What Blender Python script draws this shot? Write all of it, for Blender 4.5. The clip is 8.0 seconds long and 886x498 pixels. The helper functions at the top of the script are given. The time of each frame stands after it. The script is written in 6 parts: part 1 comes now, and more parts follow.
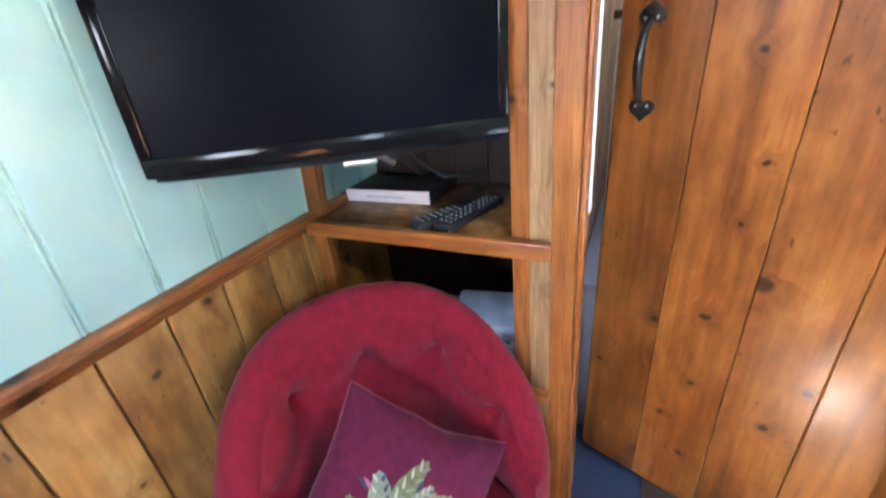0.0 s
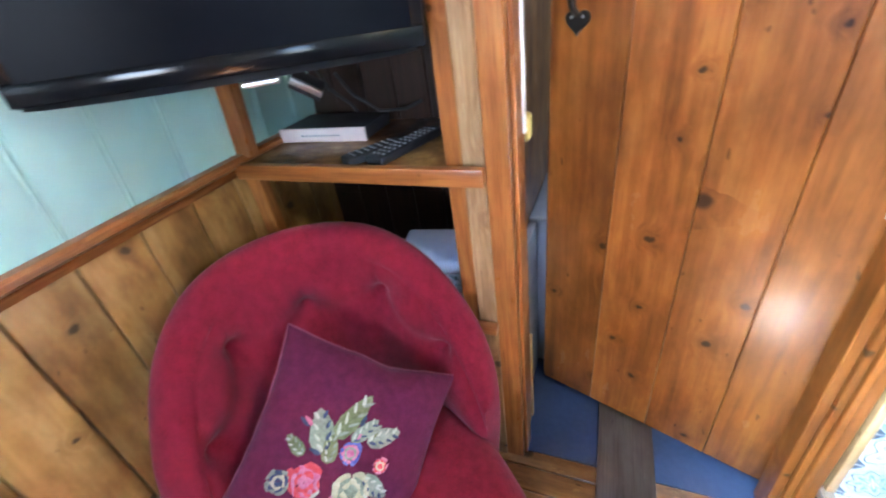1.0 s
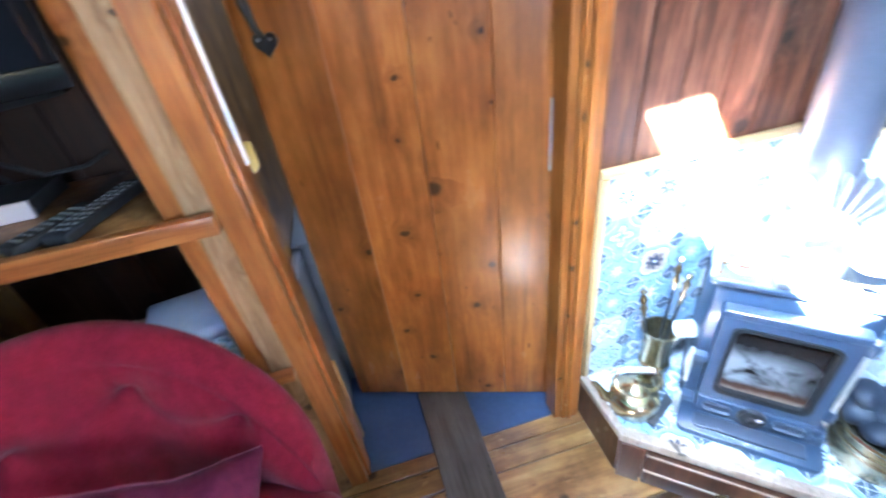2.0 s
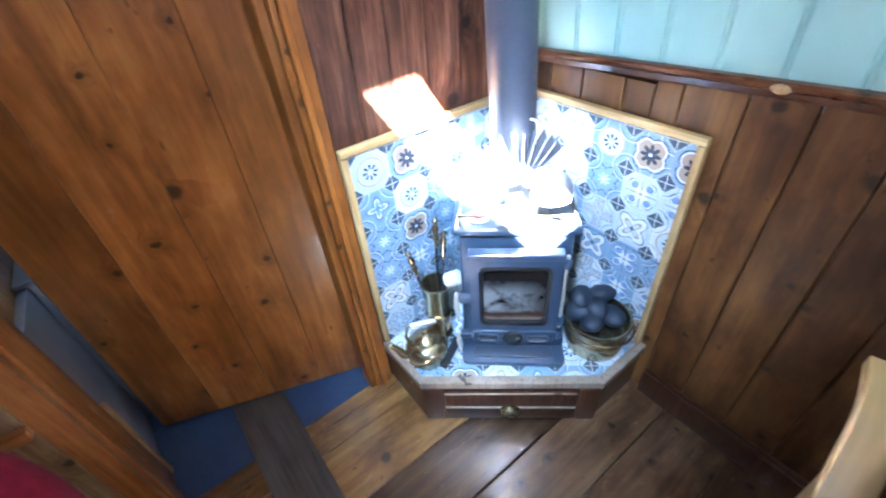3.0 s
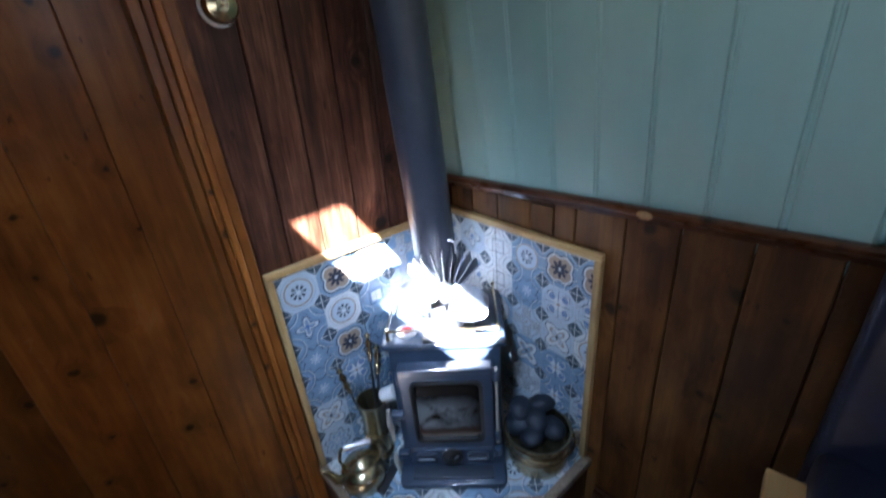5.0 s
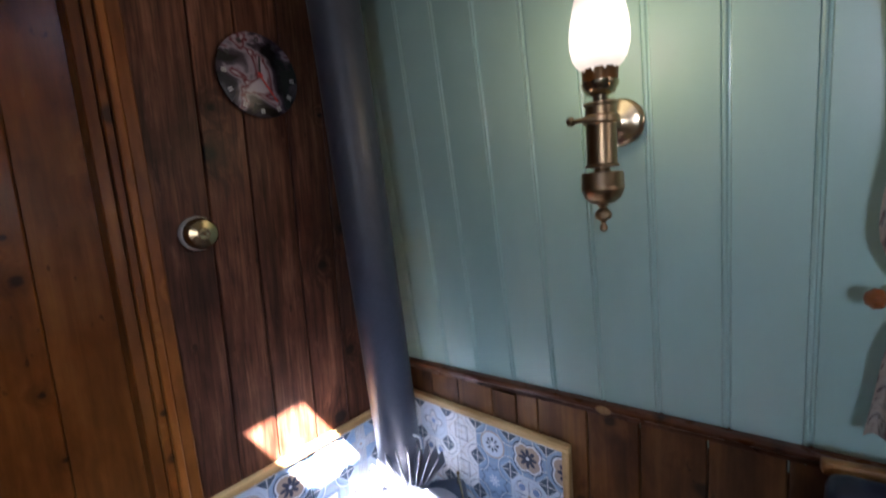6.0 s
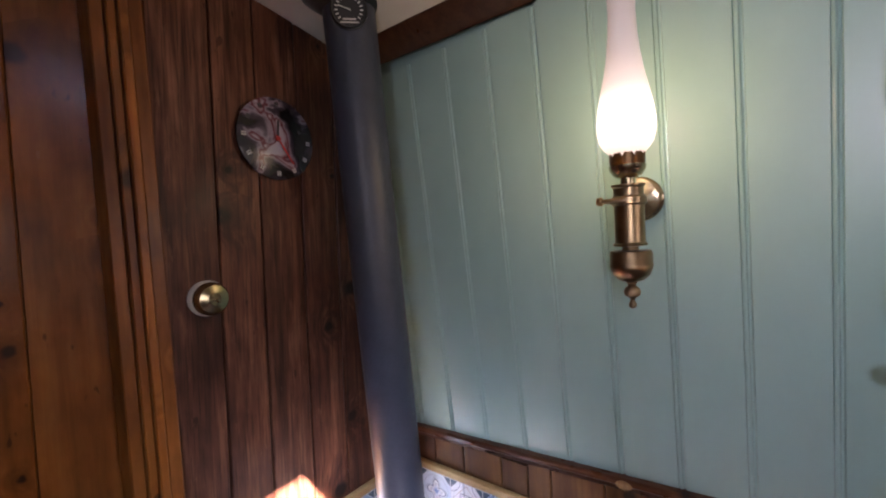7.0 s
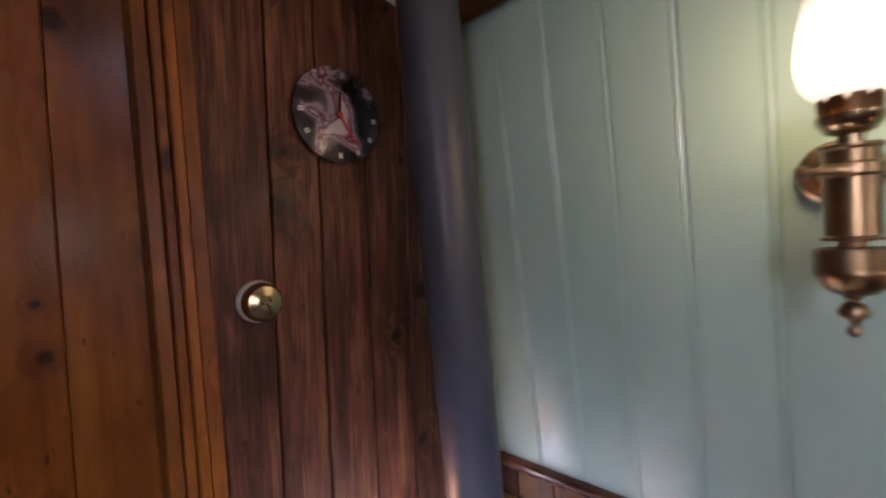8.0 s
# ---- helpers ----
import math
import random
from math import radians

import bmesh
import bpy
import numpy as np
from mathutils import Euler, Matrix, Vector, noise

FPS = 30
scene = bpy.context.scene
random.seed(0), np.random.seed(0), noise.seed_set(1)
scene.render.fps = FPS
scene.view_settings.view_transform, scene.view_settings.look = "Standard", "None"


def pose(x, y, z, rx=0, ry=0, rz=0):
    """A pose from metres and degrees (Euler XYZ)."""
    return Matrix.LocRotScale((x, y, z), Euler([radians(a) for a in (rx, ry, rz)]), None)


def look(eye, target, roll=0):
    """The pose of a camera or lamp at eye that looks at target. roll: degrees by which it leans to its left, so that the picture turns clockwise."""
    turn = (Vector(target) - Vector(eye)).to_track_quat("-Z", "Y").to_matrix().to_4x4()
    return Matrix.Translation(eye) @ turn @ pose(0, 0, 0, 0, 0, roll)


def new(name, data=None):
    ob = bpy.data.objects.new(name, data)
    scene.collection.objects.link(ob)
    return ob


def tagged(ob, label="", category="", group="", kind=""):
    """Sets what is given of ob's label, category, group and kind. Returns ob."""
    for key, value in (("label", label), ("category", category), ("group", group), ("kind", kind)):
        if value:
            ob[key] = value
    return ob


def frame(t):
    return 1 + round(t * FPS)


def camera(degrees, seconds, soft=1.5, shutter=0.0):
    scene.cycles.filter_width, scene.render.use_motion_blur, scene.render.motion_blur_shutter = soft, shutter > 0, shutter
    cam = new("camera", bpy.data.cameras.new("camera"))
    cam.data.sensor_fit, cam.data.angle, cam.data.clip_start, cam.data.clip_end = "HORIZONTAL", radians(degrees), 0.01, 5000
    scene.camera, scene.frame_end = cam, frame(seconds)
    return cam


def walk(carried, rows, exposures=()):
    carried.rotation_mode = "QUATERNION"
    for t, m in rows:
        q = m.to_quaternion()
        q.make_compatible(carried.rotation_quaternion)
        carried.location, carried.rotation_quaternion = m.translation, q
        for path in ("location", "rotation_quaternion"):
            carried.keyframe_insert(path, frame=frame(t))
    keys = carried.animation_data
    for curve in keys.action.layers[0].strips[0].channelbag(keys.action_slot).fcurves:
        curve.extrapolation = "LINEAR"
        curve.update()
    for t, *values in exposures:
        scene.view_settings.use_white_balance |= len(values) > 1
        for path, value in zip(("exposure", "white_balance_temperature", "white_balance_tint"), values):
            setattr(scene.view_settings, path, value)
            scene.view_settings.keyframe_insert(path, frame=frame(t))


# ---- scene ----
cam = camera(92.8, 8.0, soft=2.0, shutter=0.4)
PATH = [
    (0, (-0.009, 0.363, 1.326), (-0.821, 1.959, 0.436), -6.2),
    (0.5, (0.019, 0.355, 1.276), (-0.781, 1.851, 0.216), -6.1),
    (1, (0.072, 0.401, 1.252), (-0.646, 1.932, 0.184), -8.7),
    (1.5, (0.089, 0.439, 1.24), (-0.175, 2.056, 0.094), -9.4),
    (2, (0.1, 0.423, 1.246), (0.376, 2.046, 0.111), -8.7),
    (2.2, (0.131, 0.405, 1.249), (0.591, 1.974, 0.098), -8.4),
    (3.3, (0.294, 0.256, 1.237), (1.204, 1.51, -0.028), -4.8),
    (3.5, (0.312, 0.24, 1.235), (1.219, 1.5, -0.026), -4.7),
    (4, (0.328, 0.221, 1.231), (1.224, 1.499, -0.02), -4.4),
    (4.2, (0.346, 0.216, 1.231), (1.24, 1.513, -0.001), -5.1),
    (5.3, (0.377, 0.176, 1.336), (1.599, 1.605, 0.653), -5.0),
    (5.5, (0.382, 0.176, 1.374), (1.681, 1.584, 0.8), -4.9),
    (6, (0.333, 0.214, 1.436), (1.808, 1.536, 1.16), -4.5),
    (6.5, (0.32, 0.252, 1.473), (1.849, 1.532, 1.316), -4.2),
    (7, (0.291, 0.28, 1.491), (1.855, 1.523, 1.404), -3.4),
    (7.5, (0.318, 0.319, 1.487), (1.852, 1.6, 1.408), -3.2),
    (8, (0.395, 0.426, 1.482), (1.753, 1.892, 1.406), -3.4),
]
EXPOSURES = [(0, 9.25, 5800, 19), (1, 9.25, 5550, 17), (1.5, 8.9, 5350, 16), (2.2, 9.05, 5150, 14), (3.3, 7.45, 5250, 15), (4.2, 6.75, 5300, 15), (5.3, 5.85, 5550, 20), (6.5, 6.1, 6100, 34), (8, 6.4, 6750, 44)]
walk(cam, [(t, look(eye, target, roll)) for t, eye, target, roll in PATH], EXPOSURES)

# ---- light ----
SUN_WAY = Vector((0.62, 0.50, -1.0)).normalized()
world = bpy.data.worlds.new("daylight")
scene.world = world
world.use_nodes = True
wn = world.node_tree
sky = wn.nodes.new("ShaderNodeTexSky")
sky.sky_type, sky.sun_disc = "NISHITA", False
sky.sun_elevation = math.asin(-SUN_WAY.z)
sky.sun_rotation = math.atan2(-SUN_WAY.x, -SUN_WAY.y)
wn.nodes["Background"].inputs["Strength"].default_value = 0.012
wn.links.new(sky.outputs[0], wn.nodes["Background"].inputs["Color"])

sun = new("sun", bpy.data.lights.new("sun", "SUN"))
sun.data.energy, sun.data.angle, sun.data.color = 5.0, radians(0.5), (1.0, 0.95, 0.88)
sun.matrix_world = look((0, 0, 6), Vector((0, 0, 6)) + SUN_WAY)


def area_lamp(name, eye, target, w, h, watts, color):
    lamp = new(name, bpy.data.lights.new(name, "AREA"))
    lamp.data.shape, lamp.data.size, lamp.data.size_y = "RECTANGLE", w, h
    lamp.data.energy, lamp.data.color = watts, color
    lamp.matrix_world = look(eye, target)
    return lamp


DAY = (0.74, 0.89, 1.0)
area_lamp("window_daylight", (1.11, -0.59, 1.42), (0.0, -0.20, 1.25), 0.34, 0.42, 0.0015, DAY)
far_side = area_lamp("window_daylight", (-0.70, -0.26, 1.555), (1.1, 0.06, 1.60), 0.23, 0.24, 0.022, (0.88, 0.95, 1.0))
far_side.data.spread = radians(76)
skylight = area_lamp("skylight_daylight", (0.041, 0.32, 2.085), (0.90, 1.00, 0.6), 0.15, 0.5, 0.042, (0.60, 0.81, 1.0))
skylight.data.spread = radians(42)
# rear fill: added to brighten the door and bulkhead, no source known there
rear_fill = area_lamp("window_daylight", (0.20, -2.58, 1.45), (0.25, 1.3, 1.0), 0.66, 0.56, 0.0095, (0.88, 0.95, 1.0))
rear_fill.data.spread = radians(60)
# unseen fill lamp that brightens the front cabin; its walls have no opening
area_lamp("cabin_daylight", (0.30, 2.36, 1.62), (-0.1, 1.3, 1.0), 0.4, 0.4, 0.010, DAY)

# ---- materials ----


def mat(name):
    m = bpy.data.materials.new(name)
    m.use_nodes = True
    return m, m.node_tree.nodes, m.node_tree.links, m.node_tree.nodes["Principled BSDF"]


def mapped(n, l, scale, seeded=True):
    """Object coordinates, stretched, and shifted by a random amount from piece to piece."""
    tc, mp = n.new("ShaderNodeTexCoord"), n.new("ShaderNodeMapping")
    mp.inputs["Scale"].default_value = scale
    l.new(tc.outputs["Object"], mp.inputs["Vector"])
    if seeded:
        info, mul = n.new("ShaderNodeObjectInfo"), n.new("ShaderNodeMath")
        mul.operation, mul.inputs[1].default_value = "MULTIPLY", 37.0
        l.new(info.outputs["Random"], mul.inputs[0])
        l.new(mul.outputs[0], mp.inputs["Location"])
    return mp.outputs[0]


def noise_tex(n, l, vec, scale, detail=4.0, rough=0.55, distort=0.0):
    t = n.new("ShaderNodeTexNoise")
    t.inputs["Scale"].default_value, t.inputs["Detail"].default_value = scale, detail
    t.inputs["Roughness"].default_value, t.inputs["Distortion"].default_value = rough, distort
    l.new(vec, t.inputs["Vector"])
    return t.outputs["Fac"]


def ramp(n, l, fac, stops):
    r = n.new("ShaderNodeValToRGB")
    while len(r.color_ramp.elements) < len(stops):
        r.color_ramp.elements.new(0.5)
    for e, (p, c) in zip(r.color_ramp.elements, stops):
        e.position, e.color = p, (*c, 1.0) if len(c) == 3 else c
    l.new(fac, r.inputs["Fac"])
    return r.outputs["Color"]


def mixed(n, l, fac, a, b, mode="MIX"):
    m = n.new("ShaderNodeMix")
    m.data_type, m.blend_type = "RGBA", mode
    for sock, v in ((m.inputs["Factor"], fac), (m.inputs["A"], a), (m.inputs["B"], b)):
        if isinstance(v, (int, float)):
            sock.default_value = v
        elif isinstance(v, tuple):
            sock.default_value = (*v, 1.0)
        else:
            l.new(v, sock)
    return m.outputs["Result"]


def maths(n, l, op, a, b=0.0, c=0.0):
    m = n.new("ShaderNodeMath")
    m.operation = op
    for sock, v in zip(m.inputs, (a, b, c)):
        if isinstance(v, (int, float)):
            sock.default_value = v
        else:
            l.new(v, sock)
    return m.outputs[0]


def bumped(n, l, bsdf, height, strength, distance=0.002):
    b = n.new("ShaderNodeBump")
    b.inputs["Strength"].default_value, b.inputs["Distance"].default_value = strength, distance
    l.new(height, b.inputs["Height"])
    l.new(b.outputs[0], bsdf.inputs["Normal"])


def wood(name, dark, mid, light, rough=0.35, knots=0.5, coat=0.3, wear=0.0, vary=0.25, grain=26.0, stain=0.5, pore=0.34, rings=0.4):
    """Planked wood with its grain along the local z axis: flame figure, fine streaks, uneven knots, stains, scuffs."""
    m, n, l, bsdf = mat(name)
    place = mapped(n, l, (1.0, 1.0, 1.0))
    ps, flat = n.new("ShaderNodeSeparateXYZ"), n.new("ShaderNodeCombineXYZ")
    l.new(place, ps.inputs[0])
    wob = maths(n, l, "MULTIPLY_ADD", noise_tex(n, l, place, 34.0, 2.0), 0.02, -0.01)
    l.new(maths(n, l, "MULTIPLY", maths(n, l, "ADD", ps.outputs[0], wob), 6.0), flat.inputs[0])
    l.new(maths(n, l, "MULTIPLY", maths(n, l, "ADD", ps.outputs[2], maths(n, l, "MULTIPLY", wob, 0.6)), 6.6), flat.inputs[1])
    vor = n.new("ShaderNodeTexVoronoi")
    vor.voronoi_dimensions = "2D"
    vor.inputs["Scale"].default_value, vor.inputs["Randomness"].default_value = 1.0, 1.0
    l.new(flat.outputs[0], vor.inputs["Vector"])
    pick = n.new("ShaderNodeSeparateColor")
    l.new(vor.outputs["Color"], pick.inputs[0])
    chosen = maths(n, l, "GREATER_THAN", pick.outputs[0], 1.0 - knots)
    size = maths(n, l, "MULTIPLY_ADD", maths(n, l, "MULTIPLY", pick.outputs[1], pick.outputs[1]), 0.125, 0.050)
    reach = maths(n, l, "DIVIDE", vor.outputs["Distance"], size)
    near = maths(n, l, "MULTIPLY", maths(n, l, "MAXIMUM", maths(n, l, "SUBTRACT", 1.0, maths(n, l, "DIVIDE", reach, 4.5)), 0.0), chosen)
    swirl = maths(n, l, "MULTIPLY", near, near)
    add = n.new("ShaderNodeVectorMath")
    add.operation = "ADD"
    comb = n.new("ShaderNodeCombineXYZ")
    l.new(maths(n, l, "MULTIPLY", swirl, 0.045), comb.inputs[0])
    l.new(maths(n, l, "MULTIPLY", swirl, 0.045), comb.inputs[1])
    l.new(mapped(n, l, (1.0, 1.0, 0.07)), add.inputs[0])
    l.new(comb.outputs[0], add.inputs[1])
    streak = noise_tex(n, l, add.outputs[0], grain * 3.2, 5.0, 0.62, 0.25)
    band = noise_tex(n, l, add.outputs[0], grain, 3.0, 0.5, 0.8)
    figure = noise_tex(n, l, add.outputs[0], grain * 0.42, 1.0, 0.4, 0.3)
    flame = maths(n, l, "MULTIPLY_ADD", maths(n, l, "SINE", maths(n, l, "MULTIPLY", figure, 60.0)), 0.11, 0.5)
    both = maths(n, l, "ADD", maths(n, l, "MULTIPLY", streak, 0.55 - rings / 2), maths(n, l, "MULTIPLY", band, 0.45 - rings / 2))
    both = maths(n, l, "ADD", both, maths(n, l, "MULTIPLY", flame, rings))
    col = ramp(n, l, both, [(0.33, dark), (0.5, mid), (0.67, light)])
    halo = ramp(n, l, reach, [(0.4, (1, 1, 1)), (1.0, (0, 0, 0))])
    halo.node.color_ramp.interpolation = "EASE"
    col = mixed(n, l, maths(n, l, "MULTIPLY", swirl, 0.75), col, dark)
    knot = maths(n, l, "MULTIPLY", halo, chosen)
    col = mixed(n, l, maths(n, l, "MULTIPLY", knot, 0.88), col, tuple(c * 0.20 for c in dark))
    info = n.new("ShaderNodeObjectInfo")
    tone = maths(n, l, "MULTIPLY_ADD", info.outputs["Random"], vary * 2, 1.0 - vary)
    hsv = n.new("ShaderNodeHueSaturation")
    l.new(col, hsv.inputs["Color"])
    l.new(tone, hsv.inputs["Value"])
    col = hsv.outputs[0]
    blot = noise_tex(n, l, mapped(n, l, (1, 1, 0.5)), 9.0, 4.0, 0.6)
    col = mixed(n, l, stain, col, ramp(n, l, blot, [(0.36, (0.42, 0.34, 0.28)), (0.62, (1.0, 1.0, 1.0))]), "MULTIPLY")
    pores = noise_tex(n, l, mapped(n, l, (1, 1, 0.035)), grain * 11.0, 3.0, 0.6)
    col = mixed(n, l, pore, col, ramp(n, l, pores, [(0.36, (0.34, 0.28, 0.24)), (0.50, (1, 1, 1))]), "MULTIPLY")
    specks = noise_tex(n, l, mapped(n, l, (1, 1, 0.45)), 46.0, 2.0, 0.5)
    col = mixed(n, l, 0.7, col, ramp(n, l, specks, [(0.245, (0.25, 0.18, 0.14)), (0.285, (1, 1, 1))]), "MULTIPLY")
    if wear:
        scuff = noise_tex(n, l, mapped(n, l, (1, 1, 0.25)), 60.0, 6.0, 0.7)
        spots = ramp(n, l, scuff, [(0.60, (0, 0, 0)), (0.72, (1, 1, 1))])
        col = mixed(n, l, maths(n, l, "MULTIPLY", spots, wear), col, tuple(min(1.0, c * 1.5 + 0.03) for c in light))
    l.new(col, bsdf.inputs["Base Color"])
    fine = noise_tex(n, l, mapped(n, l, (1, 1, 0.4)), 45.0, 4.0)
    l.new(maths(n, l, "MULTIPLY_ADD", fine, 0.3, rough - 0.15), bsdf.inputs["Roughness"])
    bsdf.inputs["Specular IOR Level"].default_value = 0.28
    bsdf.inputs["Coat Weight"].default_value = coat
    l.new(maths(n, l, "MULTIPLY_ADD", blot, 0.22, 0.13), bsdf.inputs["Coat Roughness"])
    uneven = noise_tex(n, l, mapped(n, l, (1, 1, 0.3)), 7.0, 2.0)
    relief = maths(n, l, "SUBTRACT", both, maths(n, l, "MULTIPLY", knot, 0.3))
    bumped(n, l, bsdf, maths(n, l, "ADD", relief, maths(n, l, "MULTIPLY", uneven, 1.2)), 0.35, 0.003)
    return m


def plain(name, a, b, rough=0.5, metal=0.0, scale=30.0, bump=0.1, coat=0.0, stretch=(1, 1, 1), detail=5.0, sheen=0.0, spec=0.5):
    """Two close tones broken by noise at two scales, with a little relief."""
    m, n, l, bsdf = mat(name)
    v = mapped(n, l, stretch)
    f1, f2 = noise_tex(n, l, v, scale, detail), noise_tex(n, l, v, scale * 0.14, 3.0)
    f = maths(n, l, "ADD", maths(n, l, "MULTIPLY", f1, 0.45), maths(n, l, "MULTIPLY", f2, 0.55))
    l.new(ramp(n, l, f, [(0.36, a), (0.64, b)]), bsdf.inputs["Base Color"])
    l.new(maths(n, l, "MULTIPLY_ADD", f, 0.24, rough - 0.12), bsdf.inputs["Roughness"])
    bsdf.inputs["Metallic"].default_value = metal
    bsdf.inputs["Coat Weight"].default_value = coat
    bsdf.inputs["Coat Roughness"].default_value = 0.08
    bsdf.inputs["Sheen Weight"].default_value = sheen
    bsdf.inputs["Specular IOR Level"].default_value = spec
    if bump:
        bumped(n, l, bsdf, f1, bump, 0.0015)
    return m


M_DOOR = wood("varnished_pine", (0.165, 0.043, 0.006), (0.345, 0.112, 0.017), (0.48, 0.185, 0.034), 0.40, 0.62, 0.45, 0.0, 0.30, 13, 0.75, 0.10, 0.24)
M_HONEY = wood("honey_pine", (0.22, 0.098, 0.022), (0.40, 0.205, 0.056), (0.52, 0.31, 0.105), 0.40, 0.5, 0.3, 0.04, 0.16, 9, 1.0, 0.06, 0.14)
# right lining: darker than the left's honey pine, its shade mixed into the tone
M_LOWER = wood("shaded_pine", (0.062, 0.022, 0.005), (0.130, 0.053, 0.013), (0.225, 0.110, 0.031), 0.5, 0.7, 0.03, 0.05, 0.28, 12, 1.0, 0.2, 0.22)
M_DARK = wood("dark_reclaimed_wood", (0.038, 0.011, 0.0055), (0.170, 0.060, 0.029), (0.43, 0.195, 0.108), 0.5, 0.3, 0.06, 0.10, 0.3, 22, 0.9, 0.7, 0.25)
M_TRIM = wood("orange_trim_wood", (0.19, 0.052, 0.010), (0.33, 0.115, 0.025), (0.44, 0.18, 0.048), 0.34, 0.15, 0.4, 0.04, 0.15, 26, 0.45)
M_DADO = wood("dado_wood", (0.13, 0.04, 0.01), (0.25, 0.085, 0.02), (0.34, 0.14, 0.04), 0.33, 0.1, 0.4, 0.05, 0.1, 30)
M_RAIL = wood("dark_rail_wood", (0.050, 0.016, 0.006), (0.115, 0.040, 0.014), (0.21, 0.085, 0.032), 0.30, 0.25, 0.4, 0.12, 0.1, 22, 0.9, 0.3, 0.3)
M_OLD = wood("old_grey_wood", (0.19, 0.10, 0.040), (0.36, 0.21, 0.095), (0.48, 0.33, 0.17), 0.5, 0.25, 0.1, 0.15, 0.1, 24, 0.5)
# alcove lining: the shade of the recess is put into the wood colour
M_SHADE = wood("shaded_alcove_wood", (0.008, 0.0035, 0.002), (0.020, 0.0075, 0.0035), (0.038, 0.014, 0.007), 0.5, 0.2, 0.1, 0.05, 0.15, 22)
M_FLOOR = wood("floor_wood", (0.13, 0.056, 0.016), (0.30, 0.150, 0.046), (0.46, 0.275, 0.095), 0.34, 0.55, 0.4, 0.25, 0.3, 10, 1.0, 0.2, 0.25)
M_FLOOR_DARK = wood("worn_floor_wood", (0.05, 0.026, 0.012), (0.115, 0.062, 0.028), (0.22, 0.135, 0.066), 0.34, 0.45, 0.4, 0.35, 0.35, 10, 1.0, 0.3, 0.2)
M_STRIP = wood("grey_strip_wood", (0.095, 0.078, 0.062), (0.150, 0.125, 0.100), (0.21, 0.178, 0.145), 0.5, 0.05, 0.1, 0.15, 0.05, 12)
M_HEARTH = wood("hearth_wood", (0.035, 0.012, 0.006), (0.065, 0.024, 0.011), (0.10, 0.042, 0.019), 0.34, 0.2, 0.4, 0.05, 0.1, 18, 0.5)
M_RIM = wood("greyed_rim_wood", (0.24, 0.18, 0.125), (0.33, 0.26, 0.19), (0.40, 0.33, 0.25), 0.4, 0.1, 0.2, 0.1, 0.08, 10, 0.4)
M_BEAD = wood("pale_bead_wood", (0.42, 0.25, 0.09), (0.56, 0.37, 0.15), (0.66, 0.48, 0.22), 0.4, 0.05, 0.2, 0.0, 0.06, 30)
M_BIRCH = plain("pale_birch", (0.66, 0.45, 0.18), (0.74, 0.53, 0.24), 0.30, 0, 26.0, 0.0, 0.45, (0.3, 5, 0.3))
M_MINT = plain("mint_paint", (0.290, 0.460, 0.410), (0.330, 0.505, 0.455), 0.33, 0, 14.0, 0.0, 0.25, (1, 1, 0.4))
M_CREAM = plain("cream_ceiling_paint", (0.62, 0.56, 0.48), (0.70, 0.64, 0.55), 0.5, 0, 12.0, 0.08)
M_WHITE = plain("white_paint", (0.72, 0.72, 0.70), (0.80, 0.80, 0.78), 0.5, 0, 10.0, 0.05)
M_BLUE = plain("blue_vinyl_floor", (0.035, 0.06, 0.12), (0.05, 0.08, 0.15), 0.45, 0, 60.0, 0.1)
M_STEEL = plain("brushed_steel", (0.30, 0.32, 0.36), (0.38, 0.40, 0.44), 0.4, 0.5, 90.0, 0.1, 0, (1, 1, 0.05))
M_BLACK = plain("black_iron", (0.008, 0.008, 0.008), (0.016, 0.016, 0.016), 0.35, 0.0, 120.0, 0.25, 0.2)
M_STOVE = plain("blue_grey_cast_iron", (0.030, 0.046, 0.076), (0.038, 0.057, 0.092), 0.36, 0.0, 160.0, 0.04, 0.3)
M_FLUE = plain("blue_black_flue_paint", (0.038, 0.045, 0.062), (0.050, 0.058, 0.078), 0.42, 0.0, 160.0, 0.12)
M_BRASS = plain("aged_brass", (0.34, 0.27, 0.14), (0.62, 0.53, 0.35), 0.22, 0.95, 40.0, 0.10)
M_BRONZE = plain("bronzed_brass", (0.27, 0.185, 0.095), (0.38, 0.27, 0.15), 0.36, 1.0, 40.0, 0.06)
M_SILVER = plain("bare_aluminium", (0.72, 0.73, 0.74), (0.84, 0.85, 0.86), 0.33, 1.0, 60.0, 0.05)
M_PIN = plain("worn_nickel", (0.50, 0.46, 0.38), (0.66, 0.62, 0.54), 0.35, 0.45, 60.0, 0.05)
M_VANE = plain("grey_aluminium", (0.26, 0.28, 0.31), (0.36, 0.38, 0.41), 0.36, 0.8, 60.0, 0.05)
M_GALLERY = plain("dark_brass", (0.12, 0.075, 0.035), (0.19, 0.12, 0.06), 0.4, 0.9, 60.0, 0.05)
M_BLADE = plain("bright_aluminium", (0.48, 0.50, 0.53), (0.58, 0.60, 0.63), 0.30, 0.9, 60.0, 0.05)
M_FIN = plain("dark_anodised_metal", (0.10, 0.11, 0.12), (0.15, 0.16, 0.17), 0.4, 0.6, 80.0, 0.05)
M_VELVET = plain("crimson_velour", (0.135, 0.0045, 0.013), (0.21, 0.009, 0.024), 0.85, 0, 340.0, 0.7, 0, (1, 1, 0.7), 6.0, 0.10, 0.12)
